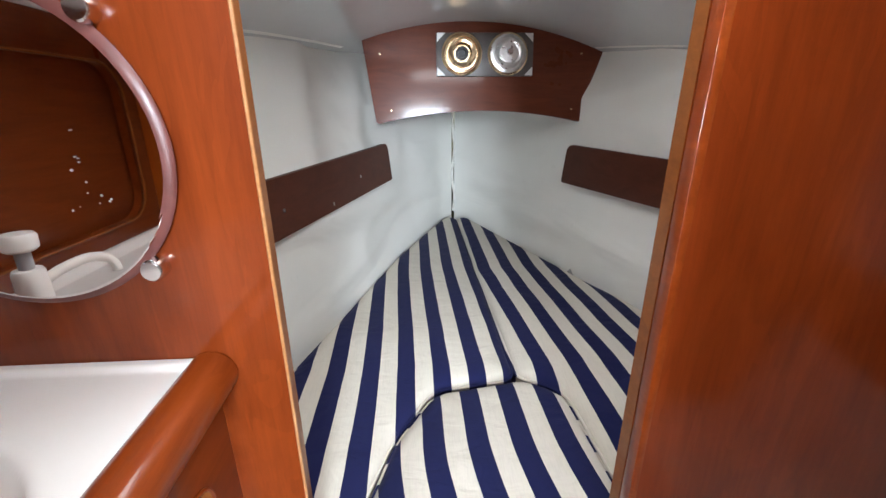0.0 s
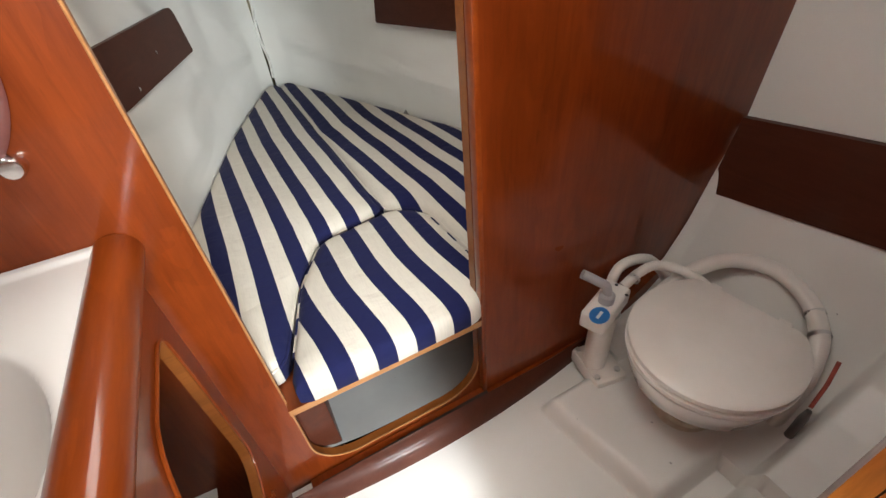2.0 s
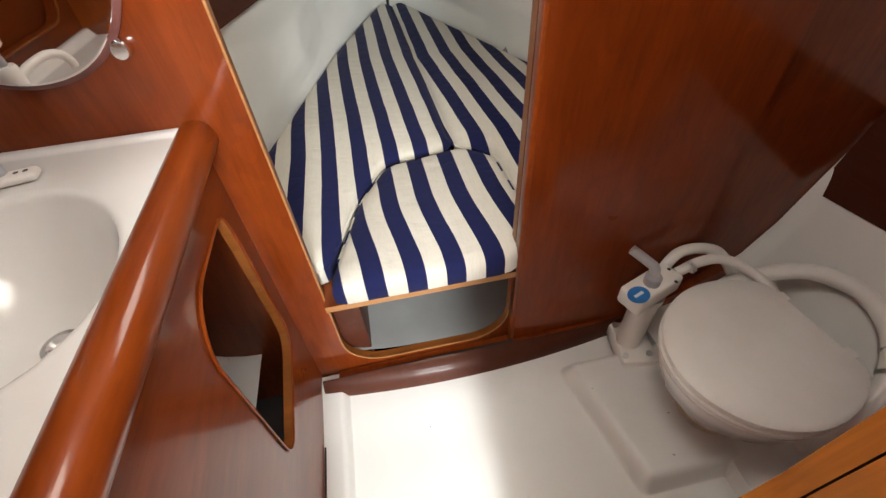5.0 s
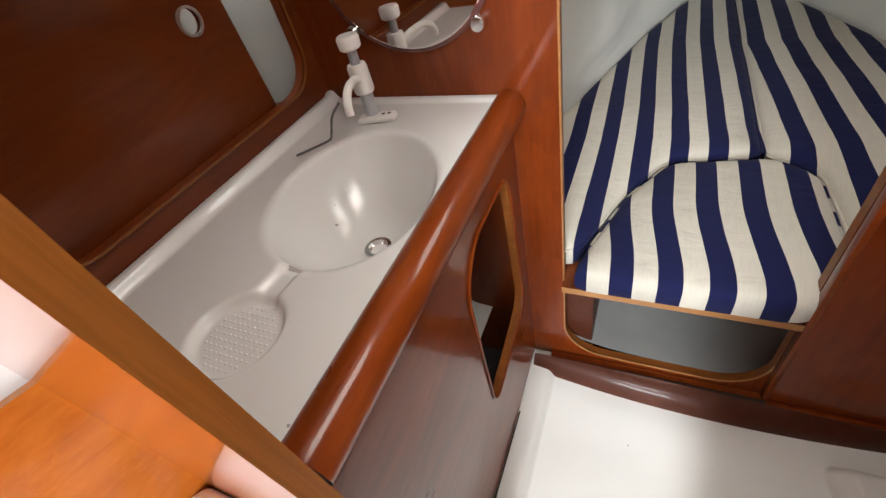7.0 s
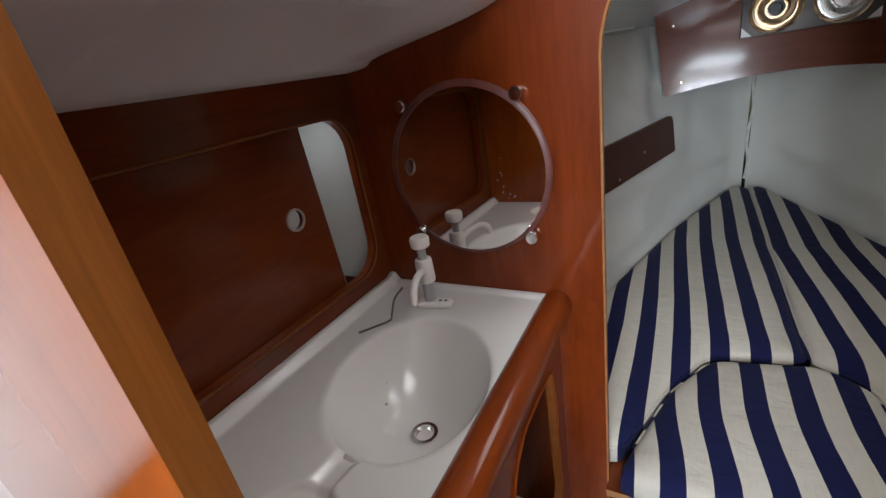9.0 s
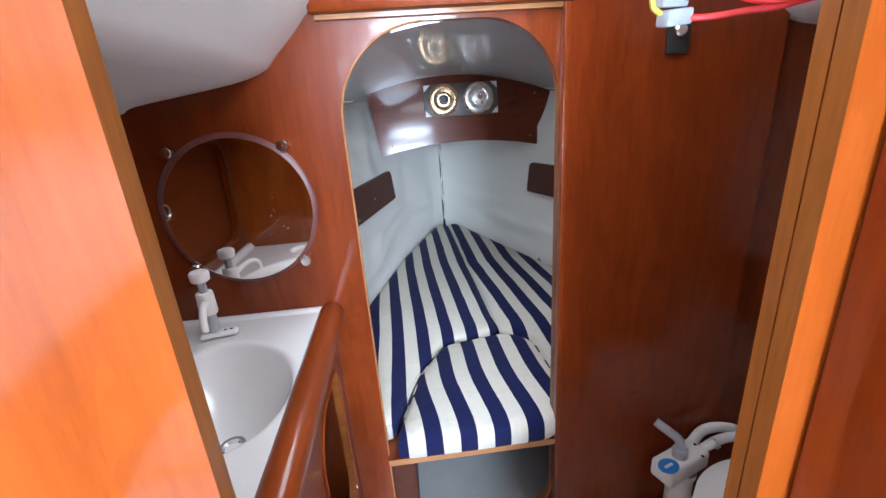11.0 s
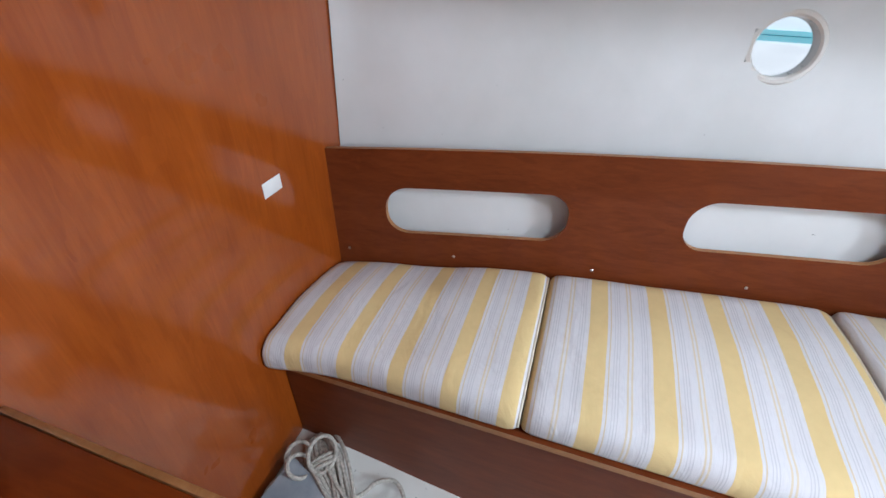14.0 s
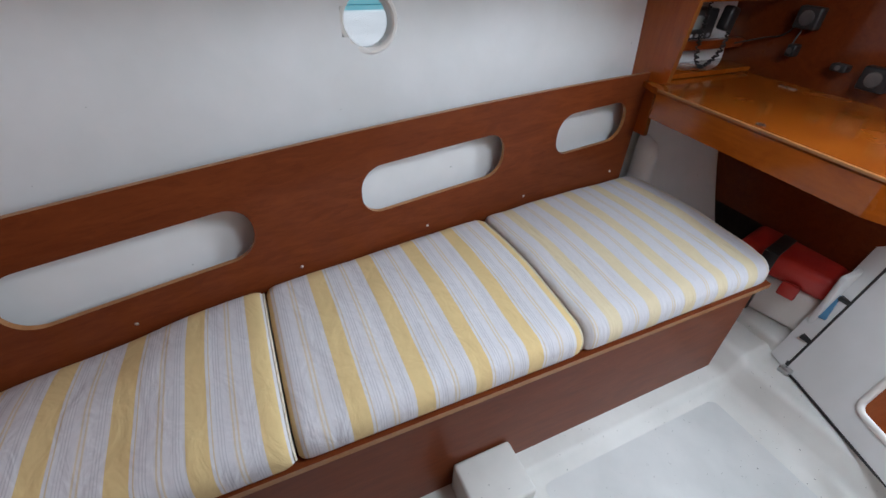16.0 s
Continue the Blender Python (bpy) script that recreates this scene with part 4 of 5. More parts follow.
def egg(rx_front, rx_back, ry, n=48, flat=None):
    pts = []
    for k in range(n):
        a = 2 * math.pi * k / n
        x = math.cos(a) * (rx_back if math.cos(a) > 0 else rx_front)
        if flat is not None:
            x = min(x, flat)
        pts.append((x, ry * math.sin(a)))
    return pts


def stack(levels):
    """Rings of 2D points at heights, skinned and capped."""
    bm = bmesh.new()
    rings = [[bm.verts.new((x, y, z)) for x, y in pts] for pts, z in levels]
    n = len(rings[0])
    for a, b in zip(rings, rings[1:]):
        for k in range(n):
            bm.faces.new((a[k], a[(k + 1) % n], b[(k + 1) % n], b[k]))
    bm.faces.new(rings[0])
    bm.faces.new(rings[-1])
    return bm


def scaled(pts, s, dx=0.0):
    return [(x * s + dx, y * s) for x, y in pts]


TM = Matrix.Translation((TX, TY, -0.015)) @ pose(0, 0, 0, 0, 0, 8)
lid = egg(0.158, 0.162, 0.144, 64, 0.120)
bowl = egg(0.157, 0.150, 0.143, 64)
part("bowl", moved(stack([(scaled(bowl, 0.40, 0.025), 0.345), (scaled(bowl, 0.46, 0.025), 0.40), (scaled(bowl, 0.70, 0.015), 0.435), (scaled(bowl, 0.92, 0.003), 0.475), (scaled(bowl, 1.0), 0.525), (scaled(bowl, 1.01), 0.535), (scaled(bowl, 0.98), 0.540)]), TM), CERAMIC, toilet)
part("seat", moved(stack([(scaled(lid, 1.00), 0.540), (scaled(lid, 1.03), 0.545), (scaled(lid, 1.03), 0.553), (scaled(lid, 1.0), 0.556)]), TM), PLASTIC, toilet)
part("lid", moved(stack([(scaled(lid, 1.00), 0.5575), (scaled(lid, 1.025), 0.561), (scaled(lid, 1.02), 0.570), (scaled(lid, 0.97), 0.5765), (scaled(lid, 0.6), 0.579), (scaled(lid, 0.2), 0.580)]), TM), PLASTIC, toilet)
part("foot", moved(stack([(egg(0.115, 0.12, 0.075), 0.310), (egg(0.115, 0.12, 0.075), 0.322), (egg(0.06, 0.085, 0.062), 0.345), (egg(0.06, 0.08, 0.06), 0.36)]), TM), STAINED, toilet, "stained base")
for dy in (-0.075, 0.055):
    part("hinge", moved(box(0.112, 0.134, dy, dy + 0.022, 0.548, 0.572, 0.004), TM), PLASTIC, toilet)
for x, y in ((-0.085, -0.035), (-0.085, 0.035), (0.09, -0.06)):
    part("base_bolt", lathe([(0.009, 0.32), (0.009, 0.327), (0.005, 0.332), (0, 0.332)], 6, TM @ Matrix.Translation((x, y, 0))), BRASS, toilet)
PX, PY = 0.528, 0.440
part("pump_foot", moved(box(-0.030, 0.052, -0.062, 0.052, 0.300, 0.345, 0.010), Matrix.Translation((PX, PY, 0)) @ pose(0, 0, 0, 0, 0, -10)), PLASTIC, toilet)
for x, y in ((PX - 0.028, PY - 0.040), (PX + 0.026, PY - 0.046), (PX - 0.012, PY + 0.042)):
    part("foot_bolt", lathe([(0.007, 0.345), (0.007, 0.351), (0, 0.352)], 6, Matrix.Translation((x, y, 0))), STEEL, toilet)
part("pump_barrel", lathe([(0.027, 0.34), (0.027, 0.50), (0.031, 0.505), (0.031, 0.52)], 26, Matrix.Translation((PX, PY, 0))), PLASTIC, toilet)
head = part("pump_head", moved(box(-0.070, 0.055, -0.027, 0.027, 0.515, 0.560, 0.008, 3), Matrix.Translation((PX, PY, 0)) @ pose(0, 0, 0, 0, 0, 20)), PLASTIC, toilet)
part("badge", lathe([(0.0235, 0), (0.0235, 0.0015), (0, 0.0016)], 28, Matrix.Translation((PX - 0.052, PY - 0.028, 0.5605)) @ pose(0, 0, 0, 0, 0, 20) @ Matrix.Diagonal((1.0, 0.8, 1, 1))), plain("blue_badge", (0.02, 0.14, 0.42), (0.03, 0.2, 0.5), 0.4, 20.0, 0.0), head, "round blue badge")
part("badge_bar", moved(box(-0.011, 0.011, -0.003, 0.003, 0.562, 0.5628), Matrix.Translation((PX - 0.052, PY - 0.028, 0)) @ pose(0, 0, 0, 0, 0, 20)), WHITE, head, "pale bar on the badge")
part("pump_collar", lathe([(0.016, 0.558), (0.016, 0.578), (0.012, 0.582), (0, 0.582)], 20, Matrix.Translation((PX - 0.012, PY - 0.005, 0))), GREY, head)
part("pump_handle", tube(spline([(PX - 0.012, PY - 0.005, 0.575), (PX - 0.014, PY, 0.598), (PX - 0.026, PY + 0.014, 0.608), (PX - 0.048, PY + 0.036, 0.622)], 5), 0.0100, 12), GREY, head, "grey pump handle")
for x, y in ((0.005, 0.016), (0.035, -0.015), (0.040, 0.018)):
    part("head_screw", lathe([(0.004, 0.560), (0, 0.563)], 8, Matrix.Translation((PX + x, PY + y, 0))), BLACK, head)
hose = tagged(part("toilet_hose", tube(spline([(0.690, 0.430, 0.500), (0.755, 0.412, 0.545), (0.835, 0.384, 0.556), (0.874, 0.318, 0.560), (0.856, 0.238, 0.552), (0.800, 0.176, 0.535), (0.752, 0.148, 0.490), (0.735, 0.142, 0.430), (0.722, 0.142, 0.350)], 8), 0.0165, 14), PLASTIC), "thick white hose looping behind the toilet lid", "hose")
for q, turn in (((0.800, 0.176, 0.535), 50), ((0.835, 0.208, 0.545), 60)):
    part("hose_clip", lathe([(0.0185, -0.004), (0.0185, 0.004)], 18, Matrix.Translation(q) @ pose(0, 0, 0, 0, 75, turn)), STEEL, hose, "steel hose clip")
hose2 = tagged(part("toilet_hose", tube(spline([(PX + 0.055, PY + 0.012, 0.552), (0.625, 0.452, 0.572), (0.675, 0.448, 0.572), (0.722, 0.412, 0.556), (0.748, 0.365, 0.530), (0.752, 0.320, 0.470)], 7), 0.0105, 12), PLASTIC), "thin white hose from the pump behind the toilet lid", "hose")
part("hose_clip", lathe([(0.0130, -0.004), (0.0130, 0.004)], 18, Matrix.Translation((0.606, 0.448, 0.567)) @ pose(0, 0, 0, 0, 72, 12)), STEEL, hose2, "steel hose clip")
tagged(part("toilet_hose", tube(spline([(PX + 0.03, PY + 0.03, 0.53), (PX + 0.09, PY + 0.056, 0.560), (0.690, 0.486, 0.556), (0.738, 0.462, 0.500), (0.755, 0.425, 0.440)], 7), 0.0115, 12), PLASTIC), "thin white hose curving down behind the pump", "hose")
valve = thing("seacock_lever", "rusty red seacock lever beside the toilet", "valve", (0.74, 0.09, 0.36))
part("lever", tube([(0.715, 0.110, 0.455), (0.742, 0.116, 0.50), (0.768, 0.126, 0.535)], 0.0036, 8), plain("rusty_red_paint", (0.22, 0.03, 0.02), (0.36, 0.07, 0.04), 0.6, 60.0), valve)
part("body", lathe([(0.008, 0.36), (0.008, 0.425), (0.005, 0.448), (0, 0.448)], 14, Matrix.Translation((0.712, 0.108, 0))), SLATE, valve)

# switch and wiring on the sliding door
sw = thing("latch", "black door latch plate with a steel button", "latch", (0.468, 0.51, 1.42))
part("plate", box(0.438, 0.478, 0.503, 0.5125, 1.378, 1.445, 0.003), BLACK, sw)
part("button", lathe([(0.011, 0), (0.011, 0.005), (0.008, 0.008), (0, 0.008)], 20, Matrix.Translation((0.458, 0.503, 1.415)) @ pose(0, 0, 0, 90, 0, 0)), CHROME, sw)
conn = thing("cable_connector", "grey cable connectors hanging on red and black wires", "connector", (0.205, 0.125, 1.39))
for k, (dx, dz) in enumerate(((0.002, 0.0), (-0.001, 0.014), (0.003, 0.028))):
    part("connector", moved(box(-0.013, 0.013, -0.007, 0.007, -0.0062, 0.0062, 0.002), Matrix.Translation((0.205 + dx, 0.125 + 0.003 * k, 1.383 + dz)) @ pose(0, 0, 0, 8, -6 + 5 * k, 12)), CONNECTOR, conn)
for k, (mat, z0, z1, bow) in enumerate(((RED_WIRE, 1.382, 1.384, -0.004), (RED_WIRE, 1.410, 1.386, 0.010), (BLACK, 1.397, 1.392, 0.004))):
    part("wire", tube(spline([(0.214, 0.124, z0), (0.232, 0.118, z0 - 0.3 * (z0 - z1) + bow * 0.4), (0.252, 0.105, z1 + bow * 0.5), (0.280, 0.085, z1), (0.34, 0.06, z1 + 0.02), (0.40, 0.05, 1.50), (0.42, 0.05, 1.60)], 7), 0.0026, 7), mat, conn, "red wire" if mat is RED_WIRE else "black wire")
for k, mat in enumerate((YELLOW_WIRE, BLUE)):
    part("wire", tube(spline([(0.194, 0.124, 1.386 + 0.018 * k), (0.186, 0.122, 1.391 + 0.018 * k), (0.185, 0.121, 1.400 + 0.014 * k), (0.193, 0.123, 1.408 + 0.010 * k)], 6), 0.0024, 7), mat, conn, "yellow wire loop" if k == 0 else "blue wire loop")

# ---------------------------------------------------------------- saloon things
post = tagged(part("mast_post", box(0.257, 0.307, -0.112, -0.0125, 0.842, 1.80, 0.006, 3), POST_WOOD), "varnished mahogany post standing on the folded table", "post")
table = thing("folded_table", "narrow folded mahogany saloon table with pale edge", "table", (0.28, -0.45, 0.10))
part("tabletop", box(0.194, 0.358, -0.92, -0.016, 0.815, 0.840, 0.003), MAHOGANY_X, table)
part("edge", box(0.358, 0.367, -0.92, -0.016, 0.813, 0.843, 0.002), PLY_EDGE, table, "pale worn edge")
# unseen below the top; made full length to shade the settee side
part("shading_support", box(0.225, 0.335, -0.90, -0.03, 0.0, 0.815, 0.006), MAHOGANY_X, table)


settee = thing("settee", "built-in starboard settee of brown varnished boards", "settee", (1.1, -1.08, 0.0), "settees")
settee_port = thing("settee", "built-in port settee of orange varnished boards", "settee", (-0.7, -1.08, 0.0), "settees")


def settee_front(sign):
    f = lambda x: x if sign > 0 else PORT - x
    return box(min(f(0.815), f(0.830)), max(f(0.815), f(0.830)), -2.15, -0.014, -0.06, 0.432)


def seat_board(sign):
    ys = [-0.014 - 2.14 * k / 20 for k in range(21)]
    pts = [(0.786, y) for y in ys[::-1]] + [(back_x(y) + 0.09, y) for y in ys]
    if sign < 0:
        pts = [(PORT - x, y) for x, y in pts][::-1]
    return plate(pts[::-1], [], 0.018, lambda u, v, w: (u, v, 0.431 + w), 1)


for sign, owner in ((1, settee), (-1, settee_port)):
    part("front_panel", settee_front(sign), SAPELE, owner)
    part("seat_board", seat_board(sign), [SAPELE, PLY_EDGE], owner, "board with a pale front edge")
part("end_panel", box(0.831, 1.52, -2.165, -2.151, -0.05, 0.430), SAPELE, settee)


def top_z(s):
    return 0.884 + 0.056 * s - 0.009 * s * s


def backrest(sign, slots):
    length = 2.06
    ring = dense([(0.012, 0.44), (length, 0.44), (length, top_z(length)), (0.012, top_z(0))], 0.05)
    ring = [(u, top_z(u) if v > 0.7 and abs(v - (0.88 + (top_z(length) - 0.88) * u / length)) < 0.03 and 0.012 < u < length else v) for u, v in ring]
    holes = []
    for a, b in slots if sign > 0 else ():
        zc = 0.699 + 0.051 * (a + b) / 2
        holes.append([(u, v + zc + 0.045 * (u - (a + b) / 2)) for u, v in dense(rounded(a, b, -0.073, 0.073, 0.064, 8), 0.04)])
    place = lambda u, v, w: ((back_x(-u) + w) if sign > 0 else PORT - back_x(-u) - w, -u, v)
    return plate(ring, holes, 0.014, place, 1)


slots = ((0.165, 0.660), (0.950, 1.440), (1.665, 1.990))
bk = part("backrest", backrest(1, slots), [SAPELE, PLY_EDGE], settee, "brown backrest with three rounded slots")
for s in (0.045, 0.36, 0.755, 1.16, 1.555, 1.99):
    part("screw", screw_head((back_x(-s) - 0.0005, -s, 0.565 + 0.012 * s), (-1, 0, 0), 0.0045), STEEL, bk)
part("backrest", backrest(-1, ()), [TEAK_PALE, PLY_EDGE], settee_port)
structure("floor_settee_pocket", thickened(sheet(lambda u, v: (back_x(-2.05 * u) + 0.014 + 0.10 * v, -0.014 - 2.03 * u, 0.600 + 0.05 * u * 2.05), 30, 4), 0.008), GEL_SALOON, "white shelf floor behind the backrest", "shelf")


def seat_cushion(y0, y1, sign, label, seed, mat, front=0.788, corner=0.0, ripple=0.0, low=0.0, snug=False):
    """A stuffed cushion lofted along the settee, with a rolled front and welted ends."""
    z0, z1, roll = 0.4505, 0.548, 0.052

    def section(y, d):
        f = front + d + corner * max(0.0, 1 - (y0 - y) / 0.25) ** 2
        b = back_x(y) - 0.004 - 0.5 * d
        t = z1 - d + 0.007 * noise.noise((y * 6, seed, 0.3))
        pts = [(f + 0.020, z0), (f + 0.006, z0 + 0.008), (f, z0 + 0.022)]
        pts += [(f + roll * (1 - math.cos(a)), t - roll + roll * math.sin(a)) for a in (radians(q) for q in range(0, 91, 10))]
        for k in range(1, 19):
            u = k / 19
            x = f + roll + (b - f - roll - 0.025) * u
            pts.append((x, t + 0.016 * math.sin(math.pi * u) + (0.012 - low * max(0.0, 1 - (y0 - y) / 0.55)) * u + 0.005 * noise.noise((x * 8, y * 8, seed)) + ripple * math.sin(95 * y + 14 * x + 3 * noise.noise((x * 5, y * 5, 1))) * step(1.72, 1.88, -y) * step(-1.15, -0.95, -x)))
        t -= low * max(0.0, 1 - (y0 - y) / 0.55)
        pts += [(b - 0.020, t + 0.010), (b - 0.006, t + 0.002), (b, t - 0.016), (b, z0)]
        return [(x if sign > 0 else PORT - x, y, z) for x, z in pts]

    length = y0 - y1
    ends = [(0.0, 0.023), (0.0015, 0.015), (0.005, 0.009), (0.010, 0.0050), (0.018, 0.0020), (0.028, 0.0)]
    n = max(20, int(length / 0.022))
    rows = [(y0 - s, d * (0.35 if snug else 1.0)) for s, d in ends] + [(y0 - 0.028 - (length - 0.056) * k / n, 0.0) for k in range(1, n)] + [(y1 + s, d) for s, d in ends[::-1]]
    bm = bmesh.new()
    rings = [[bm.verts.new(p) for p in section(y, d)] for y, d in rows]
    m = len(rings[0])
    for a, b in zip(rings, rings[1:]):
        for k in range(m):
            bm.faces.new((a[k], a[(k + 1) % m], b[(k + 1) % m], b[k]))
    bm.faces.new(rings[0])
    bm.faces.new(rings[-1])
    ob = tagged(part("settee_cushion", bm, mat), label, "cushion", "settee cushions")
    for y in (y1 + 0.002,):
        part("seam", tube(section(y, 0.012)[2:-2], 0.0042, 6), PIPING, ob, "cream piped seam")
    return ob


YCUT = "yellow and white striped settee cushion"
seat_cushion(-0.016, -0.6435, 1, YCUT + " beside the bulkhead", 1.0, SETTEE_A, 0.784, -0.036, 0.0, 0.034, True)
seat_cushion(-0.6475, -1.3715, 1, YCUT + " in the middle", 2.0, SETTEE_B)
seat_cushion(-1.3820, -2.120, 1, "faded yellow striped settee cushion with a rumpled cover", 3.0, SETTEE_C, 0.788, 0.0, 0.0050)
seat_cushion(-0.018, -0.90, -1, YCUT + " on the port settee", 4.0, SETTEE_A)
seat_cushion(-0.91, -2.05, -1, YCUT + " on the port settee", 5.0, SETTEE_B)

tagged(part("sticker", moved(box(-0.031, 0.031, -0.0012, 0, -0.018, 0.018, 0.0004), Matrix.Translation((0.930, -0.0125, 0.880)) @ pose(0, 0, 0, 0, 0, 0)), WHITE), "small blank white sticker on the bulkhead", "sticker")

# porthole in the hull side
py, pz, pr = PORTHOLE
px = liner_x(py, pz)
PM = Matrix.Translation((px - 0.004, py, pz)) @ pose(0, 0, 0, 0, -84, 0)
ph = thing("porthole", "small round porthole with a white ring in the hull side", "window", (px, py, pz))
part("ring", lathe([(0.077, -0.010), (0.077, 0.004), (0.073, 0.009), (0.066, 0.010), (0.061, 0.006), (0.060, -0.035), (0.068, -0.035)], 48, PM), PLASTIC, ph)
glass = part("pane", lathe([(0.0, -0.020), (0.062, -0.020), (0.062, -0.024), (0.0, -0.024)], 40, PM), PANE, ph)
glass.visible_shadow = False


def outside(name, z0, z1, colour, strength, x=6.0):
    w = Nodes(name + "_glow")
    c = w.ramp(w.noise(w.coords((1, 1, 6)), 1.5, 3), [(0.35, tuple(0.85 * k for k in colour)), (0.65, colour)])
    w.colour(c)
    w.link(c, w.b.inputs["Emission Color"])
    w.set(Emission_Strength=strength, Roughness=0.9)
    return structure(name, box(x, x + 0.05, -6.5, 2.0, z0, z1), w.m, "bright blurred harbour scene outside", "backdrop")


outside("backdrop_quay", -1.2, 0.55, (0.86, 0.87, 0.88), 2.2)
outside("backdrop_water", 0.55, 0.66, (0.30, 0.76, 0.84), 1.5, 5.99)
outside("backdrop_boom", 0.606, 0.614, (0.05, 0.20, 0.26), 0.5, 5.98)
outside("backdrop_sky", 0.66, 3.0, (0.78, 0.86, 0.90), 2.2)

# coiled mooring rope by the settee
rope = thing("rope_coil", "coiled grey mooring rope lying beside the settee", "rope", (0.73, -0.14, 0.06))
random.seed(11)
HC, HD, HS = Vector((0.722, -0.160, 0.0)), Vector((-0.66, -0.75, 0.0)), Vector((0.75, -0.66, 0.0))
for k in range(9):
    side, lift = -0.026 + 0.0065 * k, 0.098 + 0.010 * (k % 3)
    a, b = random.uniform(0.105, 0.125), random.uniform(0.014, 0.024)
    ring = []
    for q in (2 * math.pi * n / 32 for n in range(32)):
        p = HC + HD * (a * math.cos(q)) + HS * (side + b * math.sin(q) * (1.25 - 0.45 * math.cos(q)))
        ring.append((p.x, p.y, lift + 0.024 * math.sin(q) ** 2 + 0.010 * math.sin(q + k)))
    part("turn", tube(ring, 0.0058, 8, True), ROPE, rope)
for k in range(3):
    mid = HC - HD * (0.035 - 0.012 * k)
    ring = [mid + HS * (0.046 * math.cos(q)) + HD * (0.012 * math.sin(q)) + Vector((0, 0, 0.118 + 0.036 * math.sin(q))) for q in (2 * math.pi * n / 24 for n in range(24))]
    part("wrapping", tube(ring, 0.0060, 8, True), ROPE, rope)
part("tail", tube(spline([(0.665, -0.235, 0.105), (0.700, -0.275, 0.100), (0.745, -0.300, 0.094), (0.765, -0.345, 0.088), (0.730, -0.385, 0.082), (0.685, -0.365, 0.084), (0.660, -0.310, 0.092), (0.650, -0.255, 0.104)], 8), 0.0058, 8), ROPE, rope)
part("tail", tube(spline([(0.690, -0.080, 0.120), (0.650, -0.045, 0.125), (0.610, -0.035, 0.115), (0.585, -0.060, 0.105), (0.600, -0.095, 0.104)], 7), 0.0058, 8), ROPE, rope)
for k, (cx, cy, rad, lean) in enumerate(((0.715, -0.075, 0.040, 0.5), (0.690, -0.095, 0.034, -0.4), (0.735, -0.140, 0.044, 0.9))):
    ring = [(cx + rad * math.cos(q), cy + rad * 0.8 * math.sin(q), 0.140 + 0.012 * k + 0.022 * math.sin(q + lean)) for q in (2 * math.pi * n / 28 for n in range(28))]
    part("turn", tube(ring, 0.0058, 8, True), ROPE, rope)
cloth = pad([(0.685, -0.075), (0.635, -0.20), (0.545, -0.215), (0.570, -0.060)], 0.092, 0.136, 0.014, 0.006, 0.012, 9.0)
tagged(part("folded_cloth", cloth, plain("grey_blue_cloth", (0.26, 0.31, 0.36), (0.42, 0.46, 0.50), 0.9, 12.0, 0.5, 200.0)), "folded grey-blue cloth beside the rope", "cloth")

# moulded step by the settee
tagged(part("floor_step", box(0.655, 0.812, -1.205, -1.02, -0.05, 0.125, 0.010, 3), SOLE), "white moulded step block at the settee front", "step")

# ---------------------------------------------------------------- chart table corner
NT = 0.935                                   # height of the chart table
nav = thing("chart_table", "honey-varnished chart table with a lidded top", "table", (1.0, -2.2, 0.6))
top_ring = [(1.318, -1.998), (0.640, -1.958), (0.600, -1.970), (0.50, -2.10), (0.50, -2.56), (1.50, -2.56), (1.50, -2.06)]
part("lid", plate(soften_corners(top_ring, 0.02)[::-1], [], 0.018, lambda u, v, w: (u, v, NT - 0.018 + w)), TEAK, nav)
part("fiddle", plate(soften_corners([(1.325, -1.991), (0.640, -1.950), (0.594, -1.963), (0.49, -2.10), (0.508, -2.105), (0.606, -1.977), (0.642, -1.960), (1.325, -2.001)], 0.003)[::-1], [], 0.0065, lambda u, v, w: (u, v, NT - 0.004 + w)), PLY_EDGE, nav, "raised pale edge")
part("apron", plate(soften_corners([(1.325, -1.993), (0.640, -1.953), (0.596, -1.965), (0.492, -2.10), (0.51, -2.105), (0.604, -1.980), (0.642, -1.970), (1.325, -2.010)], 0.004)[::-1], [], 0.085, lambda u, v, w: (u, v, NT - 0.095 + w)), TEAK, nav)
part("finger_hole", lathe([(0.013, 0), (0.013, 0.002), (0.010, 0.002), (0.009, -0.001), (0, -0.001)], 20, Matrix.Translation((0.972, -2.014, NT + 0.0005))), BLACK, nav, "brass-edged finger hole")
part("hinge", box(1.16, 1.22, -2.49, -2.475, NT, NT + 0.004, 0.001), STEEL, nav)
structure("wall_chart_table_side", plate([(1.375, 0.745), (1.62, 0.745), (1.62, 1.40), (1.312, 1.40), (1.351, 0.945), (1.390, 0.93)], [], 0.018, on_y(-2.078), 1), [MAHOGANY, PLY_EDGE_V], "mahogany partition between settee and chart table")
structure("wall_chart_table_back", box(0.66, 1.75, -2.60, -2.575, 0.40, 1.55), LOCKER_WOOD, "dark mahogany panel behind the chart table")
structure("wall_chart_hull", thickened(sheet(lambda u, v: (1.56 + 0.08 * v, -2.08 - 0.5 * u, 0.5 + 0.85 * v), 6, 6), 0.01), GEL_SALOON, "white hull side beside the chart table")
structure("trim_chart_shelf", box(1.40, 1.56, -2.57, -2.08, NT + 0.002, NT + 0.020, 0.003), TEAK, "narrow varnished shelf at the chart table", "shelf")
structure("trim_chart_rail", box(1.47, 1.50, -2.57, -2.085, 1.012, 1.045, 0.004), MAHOGANY_X, "mahogany rail across the shelf", "trim")
